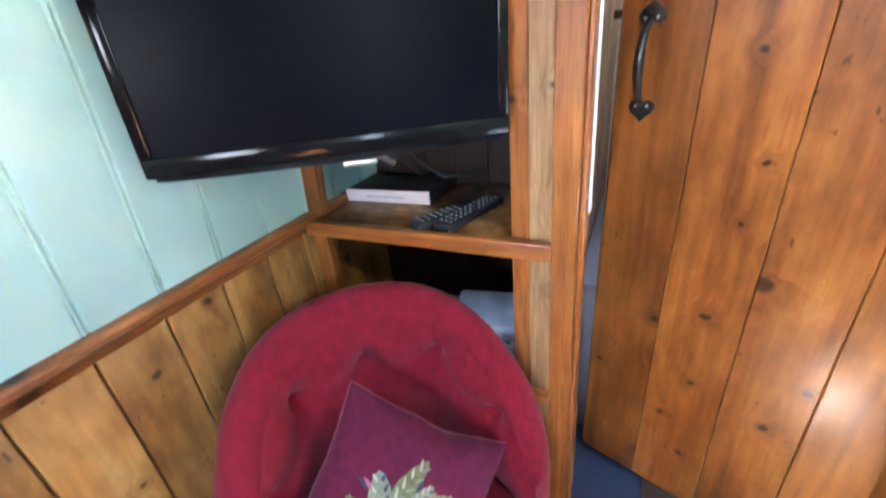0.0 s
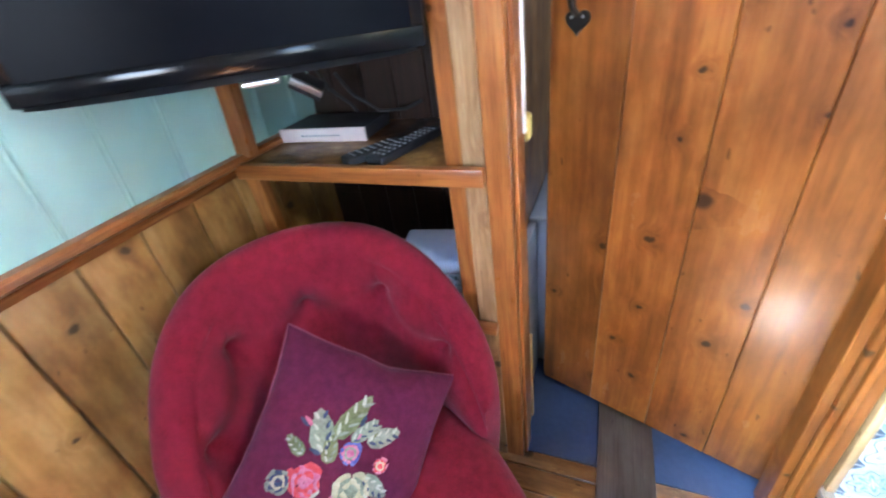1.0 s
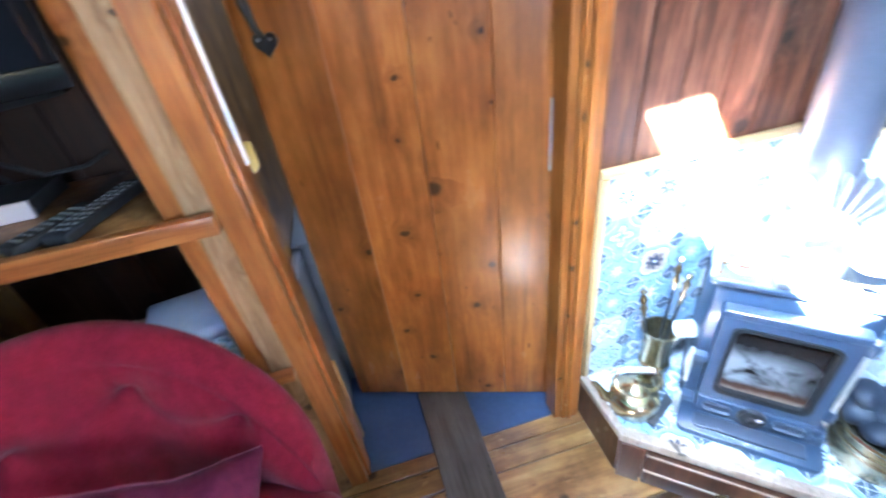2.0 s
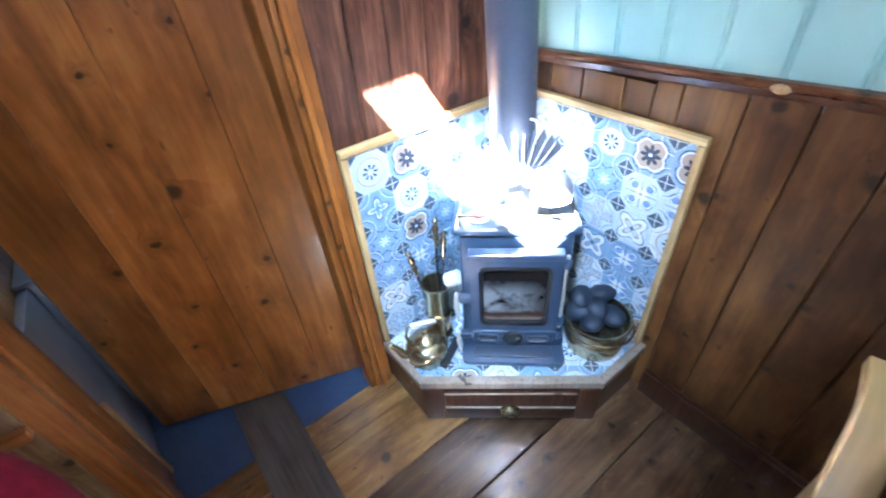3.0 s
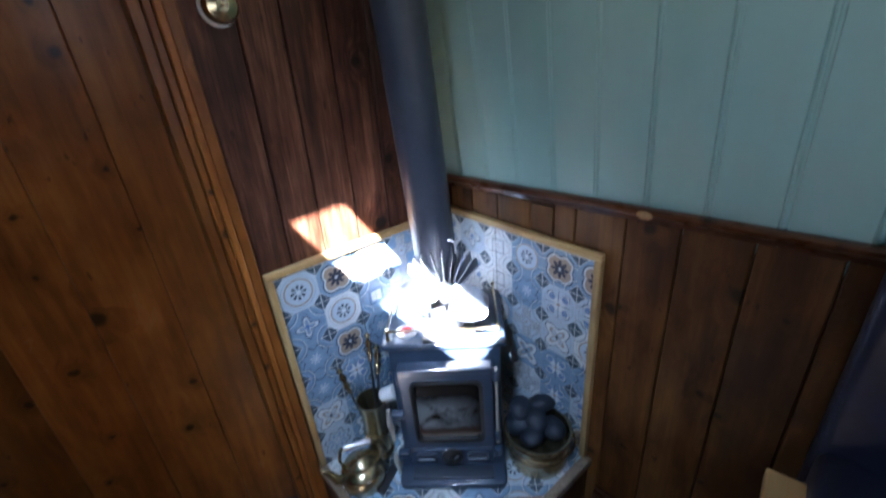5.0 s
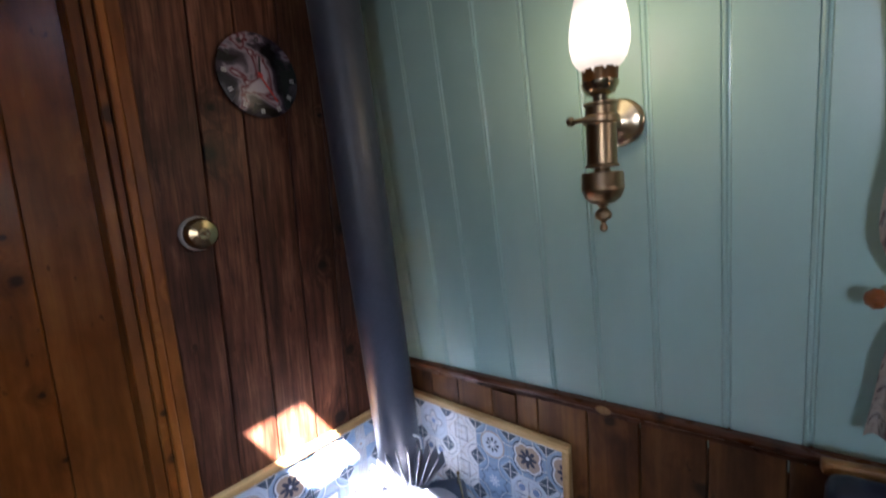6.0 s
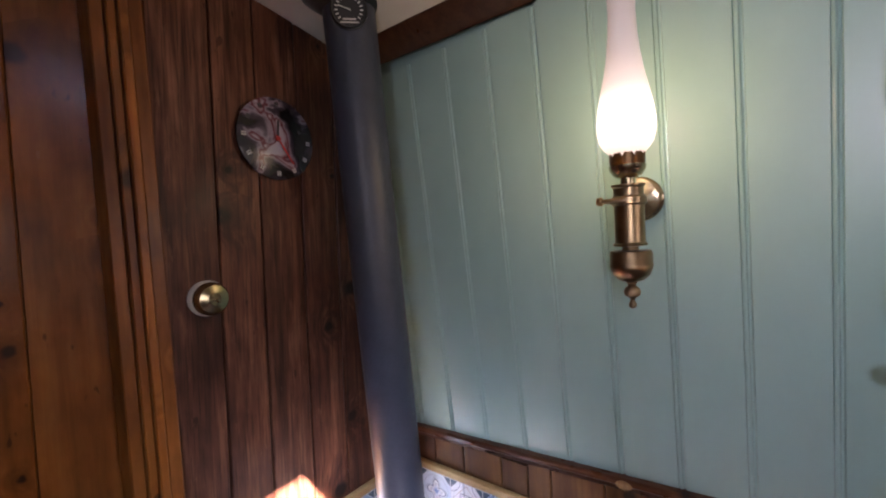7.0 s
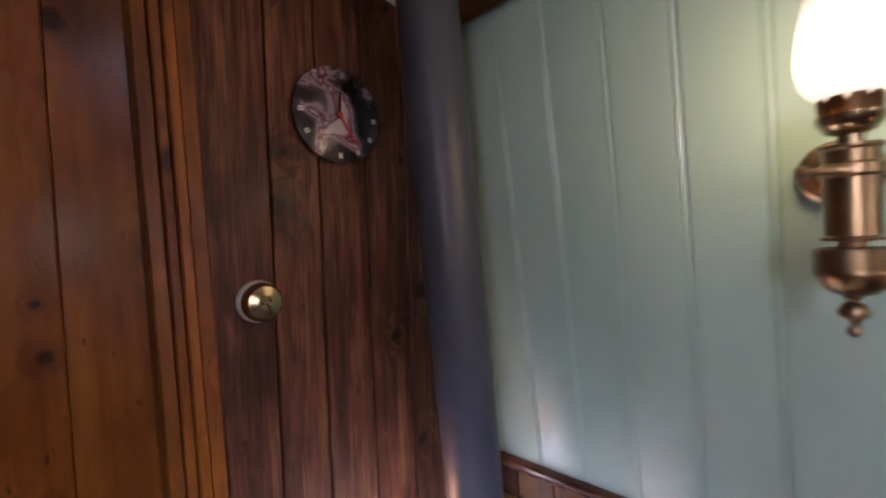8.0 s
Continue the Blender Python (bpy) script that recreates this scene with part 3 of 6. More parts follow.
def plank(parent, w, t, length, material, m, name="plank"):
    """A board with eased edges, its length along local z, its face towards local -y; alike boards share a mesh."""
    key = (round(w, 3), round(t, 3), round(length, 3), material.name)
    if key not in PLANKS:
        e = 0.0022
        xs = [(-w / 2, t), (-w / 2, e), (-w / 2 + e, 0), (w / 2 - e, 0), (w / 2, e), (w / 2, t)]
        me = bpy.data.meshes.new("plank")
        k = len(xs)
        verts = [(x, y, z) for z in (0, length) for x, y in xs]
        faces = [(i, (i + 1) % k, k + (i + 1) % k, k + i) for i in range(k)] + [tuple(range(k))[::-1], tuple(range(k, 2 * k))]
        me.from_pydata(verts, [], faces)
        me.materials.append(material)
        PLANKS[key] = me
    return part(name, PLANKS[key], None, parent, "", m)


# ---- structure ----
B, R, L = 1.145, 1.17, -0.78          # bulkhead, right lining, left lining
DADO, LEAN_DEG = 0.958, 5.47
CX = 0.195                            # the boat's centre line


def ceiling_z(x):
    return 2.063 - 0.1625 * (x - CX) ** 2


def structure(name, bm, material, label, category, m=None):
    ob = part(name, bm, material, None, "", m, smooth=False)
    return tagged(ob, label, category, "", "structure")


FLOORM = Matrix(((0, 0, 1, 0), (-1, 0, 0, 0), (0, -1, 0, 0), (0, 0, 0, 1)))

floor = structure("floor", boxed((L - 0.05, -2.6, -0.08), (R + 0.05, 1.16, -0.023)), M_FLOOR_DARK, "worn wooden plank floor of mixed brown boards", "floor")
cabin_floor = structure("floor_2", boxed((-0.9, 1.16, -0.08), (1.25, 2.5, -0.006)), M_BLUE, "dark blue vinyl floor beyond the plank door", "floor")

wall_right = structure("wall_right", boxed((R + 0.019, -2.6, -0.05), (R + 0.07, 1.3, DADO - 0.035)), M_LOWER, "pine plank wall below a dado rail, toned dark for its shade", "wall")
wall_left = structure("wall_left", boxed((L - 0.07, -2.6, -0.05), (L - 0.019, 1.6, DADO)), M_HONEY, "honey pine plank wall below a dado rail", "wall")


def leaning_slab(side, y0, y1, z0, z1, thick=0.04):
    """A piece of the upper cabin side, which leans inwards with height."""
    t = math.tan(radians(LEAN_DEG))
    x0 = (R if side > 0 else L) + side * 0.004
    bm = bmesh.new()
    vs = []
    for y in (y0, y1):
        for z in (z0, z1):
            for o in (0, thick):
                vs.append(bm.verts.new((x0 - side * t * (z - DADO) + side * o, y, z)))
    for f in ((0, 1, 3, 2), (4, 6, 7, 5), (0, 2, 6, 4), (1, 5, 7, 3), (0, 4, 5, 1), (2, 3, 7, 6)):
        bm.faces.new([vs[i] for i in f])
    bmesh.ops.recalc_face_normals(bm, faces=bm.faces[:])
    return bm


WINDOWS = {1: (-0.78, -0.40, 1.18, 1.68), -1: (-0.38, -0.14, 1.43, 1.68)}
for side, base in ((1, "right"), (-1, "left")):
    w0, w1, sill, head = WINDOWS[side]
    upper = structure("wall_upper_" + base, leaning_slab(side, w1, 1.6, DADO - 0.034 if side > 0 else DADO, 2.04), M_MINT, "mint green painted beaded board cabin side", "wall")
    for a, b, z0, z1 in ((-2.6, w0, DADO - 0.034 if side > 0 else DADO, 2.04), (w0, w1, DADO - 0.034 if side > 0 else DADO, sill), (w0, w1, head, 2.04)):
        part("panel", leaning_slab(side, a, b, z0, z1), M_MINT, upper, smooth=False)
    if side > 0:
        upper_right = upper
    else:
        upper_left = upper

# ceiling: cambered sheet with a two-light skylight over the stove end
bm = bmesh.new()
HX, HY = (-0.04, 0.122), (0.05, 0.415, 0.455, 0.585)
xs = sorted({round(-0.85 + 0.1 * i, 3) for i in range(22)} | set(HX))
ys = [-2.6, *HY, 2.5]
for i in range(len(xs) - 1):
    for j in range(len(ys) - 1):
        if HX[0] <= xs[i] < HX[1] and j in (1, 3):
            continue
        a, b, c, d = xs[i], xs[i + 1], ys[j], ys[j + 1]
        lo = [bm.verts.new((x, y, ceiling_z(x))) for x, y in ((a, c), (b, c), (b, d), (a, d))]
        hi = [bm.verts.new((x, y, ceiling_z(x) + 0.03)) for x, y in ((a, c), (b, c), (b, d), (a, d))]
        bm.faces.new(lo[::-1])
        bm.faces.new(hi)
        for k in range(4):
            bm.faces.new((lo[k], lo[(k + 1) % 4], hi[(k + 1) % 4], hi[k]))
bmesh.ops.remove_doubles(bm, verts=bm.verts[:], dist=0.0005)
structure("ceiling", bm, M_CREAM, "cream painted cambered cabin ceiling", "ceiling")

# unseen closing wall behind, with an opening made up for the rear fill lamp
back_wall = structure("wall_back", boxed((-0.9, -2.66, -0.05), (1.25, -2.6, 1.15)), M_LOWER, "plain brown wooden end wall, unseen, added to close the cabin", "wall")
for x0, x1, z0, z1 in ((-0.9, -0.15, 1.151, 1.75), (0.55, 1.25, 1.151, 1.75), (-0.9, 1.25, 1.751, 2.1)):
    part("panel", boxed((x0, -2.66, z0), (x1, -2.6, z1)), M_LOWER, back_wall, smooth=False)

# bulkhead and the cabin beyond it
bulk = structure("wall_bulkhead", boxed((0.572, B + 0.02, -0.05), (R + 0.1, B + 0.05, 2.06)), M_DARK, "dark reclaimed wood plank bulkhead", "wall")
part("panel", boxed((-0.11, B + 0.0, 2.0), (0.585, B + 0.05, 2.06)), M_DARK, bulk, smooth=False)
alcove = structure("wall_alcove", boxed((L - 0.02, 1.47, -0.05), (-0.2, 1.5, 2.1)), M_SHADE, "planked back of a shelf alcove, coloured near black for its shade", "wall")
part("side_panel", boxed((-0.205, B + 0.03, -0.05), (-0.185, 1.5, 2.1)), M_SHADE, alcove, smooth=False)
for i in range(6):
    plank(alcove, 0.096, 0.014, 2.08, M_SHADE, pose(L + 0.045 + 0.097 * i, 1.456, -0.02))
structure("wall_cabin_left", boxed((-0.182, B + 0.045, -0.05), (-0.155, 2.45, 2.1)), M_HONEY, "varnished wooden side wall of the front cabin", "wall")
structure("wall_cabin_end", boxed((-0.9, 2.42, -0.05), (1.25, 2.5, 2.1)), M_WHITE, "white painted end wall of the front cabin", "wall")
structure("wall_cabin_right", boxed((1.19, B + 0.05, -0.05), (1.25, 2.45, 2.1)), M_WHITE, "white painted side wall of the front cabin", "wall")

# ---- trim ----


def trim(name, bm, material, label, category="trim"):
    return tagged(part(name, bm, material), label, category, "", "structure")


def rail_profile(depth, height):
    """A moulded rail: rounded nose above, cove below (out, up)."""
    d, h = depth, height
    return [(0, 0), (d * 0.35, 0), (d * 0.45, h * 0.18), (d * 0.55, h * 0.42), (d * 0.85, h * 0.5), (d, h * 0.62), (d, h * 0.84), (d * 0.86, h * 0.97), (d * 0.6, h), (0, h)]


def rail(side, y0, y1, z, depth, height):
    """Runs along y on the right (+1) or left (-1) lining."""
    x0 = R if side > 0 else L
    prof = rail_profile(depth, height)
    me = bmesh.new()
    a = [me.verts.new((-side * o, z0, 0)) for o, z0 in prof]
    b = [me.verts.new((-side * o, z0, y1 - y0)) for o, z0 in prof]
    me.faces.new(a)
    me.faces.new(b[::-1])
    for i in range(len(prof)):
        j = (i + 1) % len(prof)
        me.faces.new((a[i], a[j], b[j], b[i]))
    return me, Matrix(((1, 0, 0, x0), (0, 0, 1, y0), (0, 1, 0, z), (0, 0, 0, 1)))


RISE = 0.051                          # the rail on the right climbs towards the stern


def rail_top(y):
    return 0.945 + RISE * (1.10 - max(y, -0.1))


for side, y0, y1, label in ((1, -0.1, B, "dark varnished moulded dado rail"), (1, -2.6, -0.101, "dark varnished moulded dado rail"), (-1, -2.6, 1.46, "brown varnished moulded dado rail")):
    bm, m = rail(side, y0, y1, 0 if side > 0 else DADO - 0.040, 0.030 if side > 0 else 0.036, 0.034 if side > 0 else 0.048)
    if side > 0:
        for v in bm.verts:
            v.co.y += rail_top(y0 + v.co.z) - 0.034
    ob = trim("dado_rail", bm, M_RAIL if side > 0 else M_DADO, label)
    ob.matrix_world = m
# the broken end of a dowel that shows in the rail
knob_bm = lathe([(0.008, 0), (0.009, 0.003), (0.007, 0.007), (0.003, 0.009)], 12)
for v in knob_bm.verts:
    v.co.y *= 1.8
tagged(part("dowel", knob_bm, M_OLD, None, "", pose(R - 0.028, 0.53, rail_top(0.53) - 0.012, 0, -90, 0)), "pale broken dowel end in the dado rail", "dowel", "", "structure")

skirt = boxed((R - 0.02, -2.6, 0), (R, 0.58, 0.085), 0.004)
box(skirt, (R - 0.012, -2.6, 0.086), (R, 0.58, 0.097), 0.003)
trim("baseboard", skirt, M_HEARTH, "dark brown wooden baseboard", "baseboard")
trim("baseboard", boxed((L, -2.6, 0), (L + 0.018, 1.1, 0.09), 0.004), M_HONEY, "honey wood baseboard", "baseboard")

# cornice boards that bridge wall and ceiling
for side in (1, -1):
    x1 = 1.068 if side > 0 else -0.678
    pts = [(0, 0), (-side * 0.012, 0.0), (-side * 0.068, 0.034), (-side * 0.068, 0.055), (0.02 * side, 0.055)]
    bm = bmesh.new()
    a = [bm.verts.new((x1 + x, -2.6, 1.922 + z)) for x, z in pts]
    b = [bm.verts.new((x1 + x, B, 1.922 + z)) for x, z in pts]
    bm.faces.new(a)
    bm.faces.new(b[::-1])
    for i in range(5):
        bm.faces.new((a[i], a[(i + 1) % 5], b[(i + 1) % 5], b[i]))
    trim("cornice", bm, M_HEARTH, "dark wooden cornice under the ceiling")

# ---- things: doorway ----
jamb = empty("door_frame", pose(0, 0, 0), "orange varnished pine frame round the doorway", "door frame", "", "structure")
for x0, x1, y0, y1, mt in ((0.495, 0.516, B - 0.004, 1.2, M_DOOR), (0.5165, 0.531, B - 0.013, 1.19, M_DOOR), (0.5315, 0.546, B - 0.022, 1.17, M_DOOR), (0.5465, 0.569, B - 0.015, 1.17, M_DOOR)):
    plank(jamb, x1 - x0, y1 - y0, 2.0, mt, pose((x0 + x1) / 2, y0, 0), "upright")
plank(jamb, 0.050, 0.06, 2.0, M_TRIM, pose(-0.1325, B - 0.014, 0), "upright")
plank(jamb, 0.010, 0.05, 2.0, M_TRIM, pose(-0.102, B + 0.004, 0), "upright")

# the plank door, hinged on the stove side and standing ajar into the front cabin
HINGE, FREE = Vector((0.514, 1.222)), Vector((-0.094, 1.432))
dv = FREE - HINGE
DOOR_W = dv.length
DOOR_ANGLE = math.degrees(math.atan2(dv.y, dv.x)) - 180
door = empty("door_1", pose(HINGE.x, HINGE.y, 0.022, 0, 0, DOOR_ANGLE) @ pose(0, 0, 0, 0, 0.9, 0), "varnished orange pine plank door standing ajar", "door", "", "structure")
widths = [0.167, 0.174, 0.160]
widths.append(DOOR_W - sum(widths))
x = 0.0
for i, w in enumerate(reversed(widths)):
    plank(door, w - 0.0012, 0.026, 1.95, M_DOOR, pose(-x - w / 2, 0.0, 0), "plank")
    x += w
plank(door, 0.01, 0.03, 1.95, M_DOOR, pose(-DOOR_W - 0.004, 0.012, 0), "edge_batten")
part("backing", boxed((-DOOR_W + 0.01, 0.024, 0.1), (-0.01, 0.034, 1.9)), M_DOOR, door, smooth=False)
hb = boxed((-0.026, -0.005, 0.80), (-0.010, 0.004, 0.96), 0.002)
part("hinge", hb, M_STEEL, door, "grey steel butt hinge")
hb = boxed((-0.026, -0.005, 1.62), (-0.010, 0.004, 1.77), 0.002)
part("hinge", hb, M_STEEL, door, "grey steel butt hinge")

# suffolk latch: heart plates, bowed grip, thumb piece
HXD, HZ = -DOOR_W + 0.059, 1.115


def heart(s):
    pts = []
    for k in range(24):
        a = 2 * math.pi * k / 24
        pts.append((s * 0.016 * 16 * math.sin(a) ** 3 / 16 * 1.25, s * 0.020 * (13 * math.cos(a) - 5 * math.cos(2 * a) - 2 * math.cos(3 * a) - math.cos(4 * a)) / 16))
    return pts


handle = part("handle", tube([(HXD, -0.008, HZ + 0.012), (HXD - 0.001, -0.028, HZ + 0.03), (HXD - 0.002, -0.042, HZ + 0.075), (HXD - 0.001, -0.042, HZ + 0.12), (HXD, -0.03, HZ + 0.158), (HXD, -0.01, HZ + 0.172)], [0.006, 0.0075, 0.0105, 0.0105, 0.0075, 0.007], 10), M_BLACK, door, "black iron pull handle with heart plates")
for z0, flip in ((HZ, 1), (HZ + 0.185, -1)):
    bm = prism(heart(1.35), 0, 0.005, 0.001, 1)
    part("plate", bm, M_BLACK, handle, "", Matrix.Translation((HXD, 0, z0)) @ pose(0, 0, 0, 90, 0, 0) @ Matrix.Diagonal((1, flip, 1, 1)))
    for o in (-0.012, 0.012):
        bm = lathe([(0.0035, 0), (0.003, 0.0015), (0.0008, 0.002)], 10)
        part("screw", bm, M_STEEL, handle, "", Matrix.Translation((HXD + o, -0.005, z0 + 0.008 * flip)) @ pose(0, 0, 0, 90, 0, 0))
part("thumb_piece", tube([(HXD, -0.03, HZ + 0.186), (HXD, -0.015, HZ + 0.192), (HXD, 0.03, HZ + 0.192)], [0.009, 0.006, 0.005], 8), M_BLACK, handle)
part("latch_bar", boxed((-DOOR_W - 0.035, 0.03, HZ + 0.178), (-DOOR_W + 0.11, 0.037, HZ + 0.196), 0.002), M_BLACK, door, "black iron latch bar")

# loose board laid over the threshold
plank_ob = part("threshold_board", boxed((-0.077, -0.64, 0.0), (0.077, 0.64, 0.009), 0.002), M_STRIP)
plank_ob.data.transform(pose(0, 0, 0, 90, 0, 0))
plank_ob.matrix_world = pose(0.19, 0.74, 0.001, -90, 0, 1.5)
tagged(plank_ob, "grey brown board laid across the threshold", "floor board")

# front cabin: steel-fronted unit, edging board, sponge
unit = empty("steel_cabinet", pose(-0.135, 1.75, 0), "grey steel fronted cabinet by the doorway", "cabinet")
part("body", boxed((-0.018, -0.22, 0), (0.30, 0.64, 0.60), 0.004), M_STEEL, unit)
part("side_panel", boxed((-0.019, -0.448, 0.0), (0.004, -0.222, 0.60), 0.003), M_STEEL, unit)
part("top", boxed((-0.018, -0.23, 0.602), (0.31, 0.65, 0.616), 0.003), M_STEEL, unit, "steel worktop")
trim("door_lining", boxed((-0.138, 1.197, 0.0), (-0.108, 1.275, 2.02), 0.003), M_TRIM, "orange wooden lining behind the doorway")
trim("draught_strip", boxed((-0.1075, 1.206, 0.98), (-0.093, 1.222, 2.02), 0.003), M_WHITE, "white painted strip on the door lining")
edging = trim("edging_board", boxed((-0.136, 1.278, 0.0), (-0.104, 1.296, 0.36), 0.003), M_BEAD, "pale wood edging board beside the doorway")
sp = bmesh.new()
box(sp, (-0.016, -0.02, 0), (0.016, 0.02, 0.06), 0.010, 3)
for v in sp.verts:
    v.co += noise.noise_vector(v.co * 30) * 0.003
tagged(part("sponge", sp, M_YELLOW, None, "", pose(-0.118, 1.315, 0.93)), "yellow cloth hanging on the cabin wall", "cloth")

# ---- shelf alcove ----
posts = empty("alcove_frame", pose(0, 0, 0), "upright posts of mixed brown wood framing a shelf alcove", "wooden frame", "", "structure")
plank(posts, 0.038, 0.035, 2.0, M_TRIM, pose(-0.2195, B - 0.012, 0), "post")
plank(posts, 0.044, 0.05, 2.0, M_OLD, pose(-0.1785, B - 0.018, 0), "post")
plank(posts, 0.042, 0.03, 0.93, M_TRIM, pose(-0.752, B - 0.02, 0), "post")
plank(posts, 0.045, 0.03, 1.0, M_DADO, pose(-0.750, B - 0.02, 0.96, 0, LEAN_DEG, 0), "post")
shelf = empty("shelf", pose(0, 0, 0.945), "varnished pine shelf in the alcove", "shelf")
part("board", boxed((L + 0.005, 1.118, -0.022), (-0.207, 1.455, -0.002), 0.003), M_FLOOR, shelf)
sh = part("front_edge", boxed((-0.018, 0, -0.305), (0.018, 0.022, 0.305), 0.003), M_TRIM, shelf)
sh.matrix_local = Matrix(((0, 0, 1, -0.455), (0, 1, 0, 1.092), (-1, 0, 0, -0.012), (0, 0, 0, 1)))
shelf2 = empty("shelf", pose(0, 0, 0.548), "lower pine shelf in the alcove", "shelf")
part("board", boxed((L + 0.005, 1.125, -0.022), (-0.207, 1.455, -0.002), 0.003), M_FLOOR, shelf2)
sh = part("front_edge", boxed((-0.012, 0, -0.305), (0.012, 0.024, 0.305), 0.003), M_TRIM, shelf2)
sh.matrix_local = Matrix(((0, 0, 1, -0.455), (0, 1, 0, 1.098), (-1, 0, 0, -0.008), (0, 0, 0, 1)))
part("door_panel", boxed((L + 0.03, 1.135, -0.54), (-0.222, 1.15, -0.024), 0.003), M_DOOR, shelf2)

# set-top box with a pale front, remotes, cables
stb = empty("set_top_box", pose(-0.622, 1.32, 0.944, 0, 0, 2), "flat set-top box with a pinkish white front", "set-top box")
part("case", boxed((-0.125, -0.048, 0.002), (0.125, 0.09, 0.033), 0.003), M_PLASTIC, stb)
front = part("front", boxed((-0.126, -0.056, 0.001), (0.126, -0.049, 0.036), 0.002), M_BOX, stb, "pinkish white front strip")
for k in range(9):
    part("mark", boxed((-0.06 + k * 0.013, -0.0572, 0.016), (-0.052 + k * 0.013, -0.0558, 0.020)), M_GREYKEY, front)


def remote(m, length, w, label):
    r = empty("remote_control", m, label, "remote control", "remote controls on the shelf")
    part("case", boxed((-w / 2, -length / 2, 0), (w / 2, length / 2, 0.019), 0.005, 3), M_PLASTIC, r)
    rows = int(length / 0.017) - 1
    for i in range(rows):
        for j in (-1, 0, 1):
            part("button", boxed((j * w * 0.27 - w * 0.06, -length / 2 + 0.017 + i * 0.017, 0.0185), (j * w * 0.27 + w * 0.06, -length / 2 + 0.023 + i * 0.017, 0.0215), 0.001, 1), M_GREYKEY, r)
    return r


remote(pose(-0.365, 1.225, 0.9435, 0, 0, -17), 0.21, 0.05, "long black remote control with grey keys")
remote(pose(-0.425, 1.185, 0.9435, 0, 0, -30), 0.15, 0.042, "short black remote control with a silver end")
cab = tube([(-0.56, 1.30, 1.10), (-0.55, 1.34, 1.04), (-0.50, 1.37, 0.99), (-0.44, 1.40, 0.985), (-0.40, 1.42, 1.0)], 0.004, 8)
tagged(part("cable", cab, M_PLASTIC), "black cable drooping to the shelf", "cable")
cab = tube([(-0.60, 1.28, 1.13), (-0.61, 1.33, 1.06), (-0.60, 1.40, 1.0), (-0.58, 1.42, 0.95)], 0.004, 8)
tagged(part("cable", cab, M_PLASTIC), "black cable drooping to the shelf", "cable")

# folded things on the lower shelf
mags = empty("folded_towel", pose(-0.32, 1.22, 0.547, 0, 0, 8), "patterned towel with a pale blue cover folded over it", "towel")
for k, (mt, h, nm) in enumerate(((M_MAGAZINE, 0.05, "fold"), (M_MAGAZINE, 0.05, "fold"), (M_TOWEL, 0.035, "cover"))):
    z0 = k * 0.05
    bm = boxed((-0.10, -0.07, z0 + 0.001), (0.10 - 0.01 * k, 0.07, z0 + h), 0.014, 3)
    for v in bm.verts:
        v.co += noise.noise_vector(v.co * 18) * 0.004
        v.co.z += 0.02 * (1 if k == 2 and v.co.y > 0 else 0)
    part(nm, bm, mt, mags)

# ---- television on a wall arm ----
TVA = Vector((-0.677, 0.727, 0.0))
TVB = Vector((-0.220, 1.084, 0.0))
tva = math.degrees(math.atan2(TVB.y - TVA.y, TVB.x - TVA.x))
TW = (TVB - TVA).length
tv = empty("television", pose((TVA.x + TVB.x) / 2, (TVA.y + TVB.y) / 2, 1.17, 0, 1.2, tva), "black flat screen television on a swing arm", "television")
TH = 0.37
bm = boxed((-TW / 2, 0.0, 0.0), (TW / 2, 0.045, TH), 0.012, 4)
part("case", bm, M_GLOSS, tv)
bz = bmesh.new()
for lo, hi in (((-TW / 2 + 0.004, -0.004, 0.004), (TW / 2 - 0.004, 0.004, 0.034)), ((-TW / 2 + 0.004, -0.004, TH - 0.024), (TW / 2 - 0.004, 0.004, TH - 0.004)), ((-TW / 2 + 0.004, -0.004, 0.0345), (-TW / 2 + 0.024, 0.004, TH - 0.0245)), ((TW / 2 - 0.024, -0.004, 0.0345), (TW / 2 - 0.004, 0.004, TH - 0.0245))):
    box(bz, lo, hi, 0.003)
part("bezel", bz, M_GLOSS, tv, "gloss black bezel")
part("screen", boxed((-TW / 2 + 0.02, -0.0015, 0.03), (TW / 2 - 0.02, 0.002, TH - 0.02)), M_SCREEN, tv, "dark switched-off screen")
lip = grid(24, 4, lambda u, v: Vector(((u - 0.5) * TW * 0.94, -0.006 + 0.012 * v, -0.006 * math.sin(math.pi * u) ** 0.6 * (1 - v) + 0.006 * v)))
bmesh.ops.solidify(lip, geom=lip.faces[:], thickness=0.004)
part("chin", lip, M_PLASTIC, tv)
part("back_housing", boxed((-0.18, 0.045, 0.06), (0.18, 0.08, 0.30), 0.012, 3), M_PLASTIC, tv)
part("arm", ribbon([(0.0, 0.08, 0.17), (-0.10, 0.16, 0.16), (-0.05, 0.28, 0.15)], 0.04, 0.02, (0, 0, 1)), M_PLASTIC, tv)
part("badge_light", boxed((0.000, -0.004, -0.016), (0.055, 0.022, -0.008), 0.002), M_SILVER, tv, "bright silver strip under the case")
psu = empty("power_adaptor", pose(-0.565, 1.20, 1.10, 20, 35, 30), "small silver edged adaptor hanging behind the screen", "adaptor")
part("case", boxed((-0.035, -0.02, -0.02), (0.035, 0.02, 0.012), 0.004), M_PLASTIC, psu)
part("edge", boxed((-0.035, -0.0225, -0.006), (0.035, -0.0205, 0.008), 0.001), M_SILVER, psu)

# ---- buttoned tub chair ----
chair = empty("tub_chair", pose(-0.385, 0.80, 0, 0, 0, 46), "crimson velour buttoned tub chair", "chair")
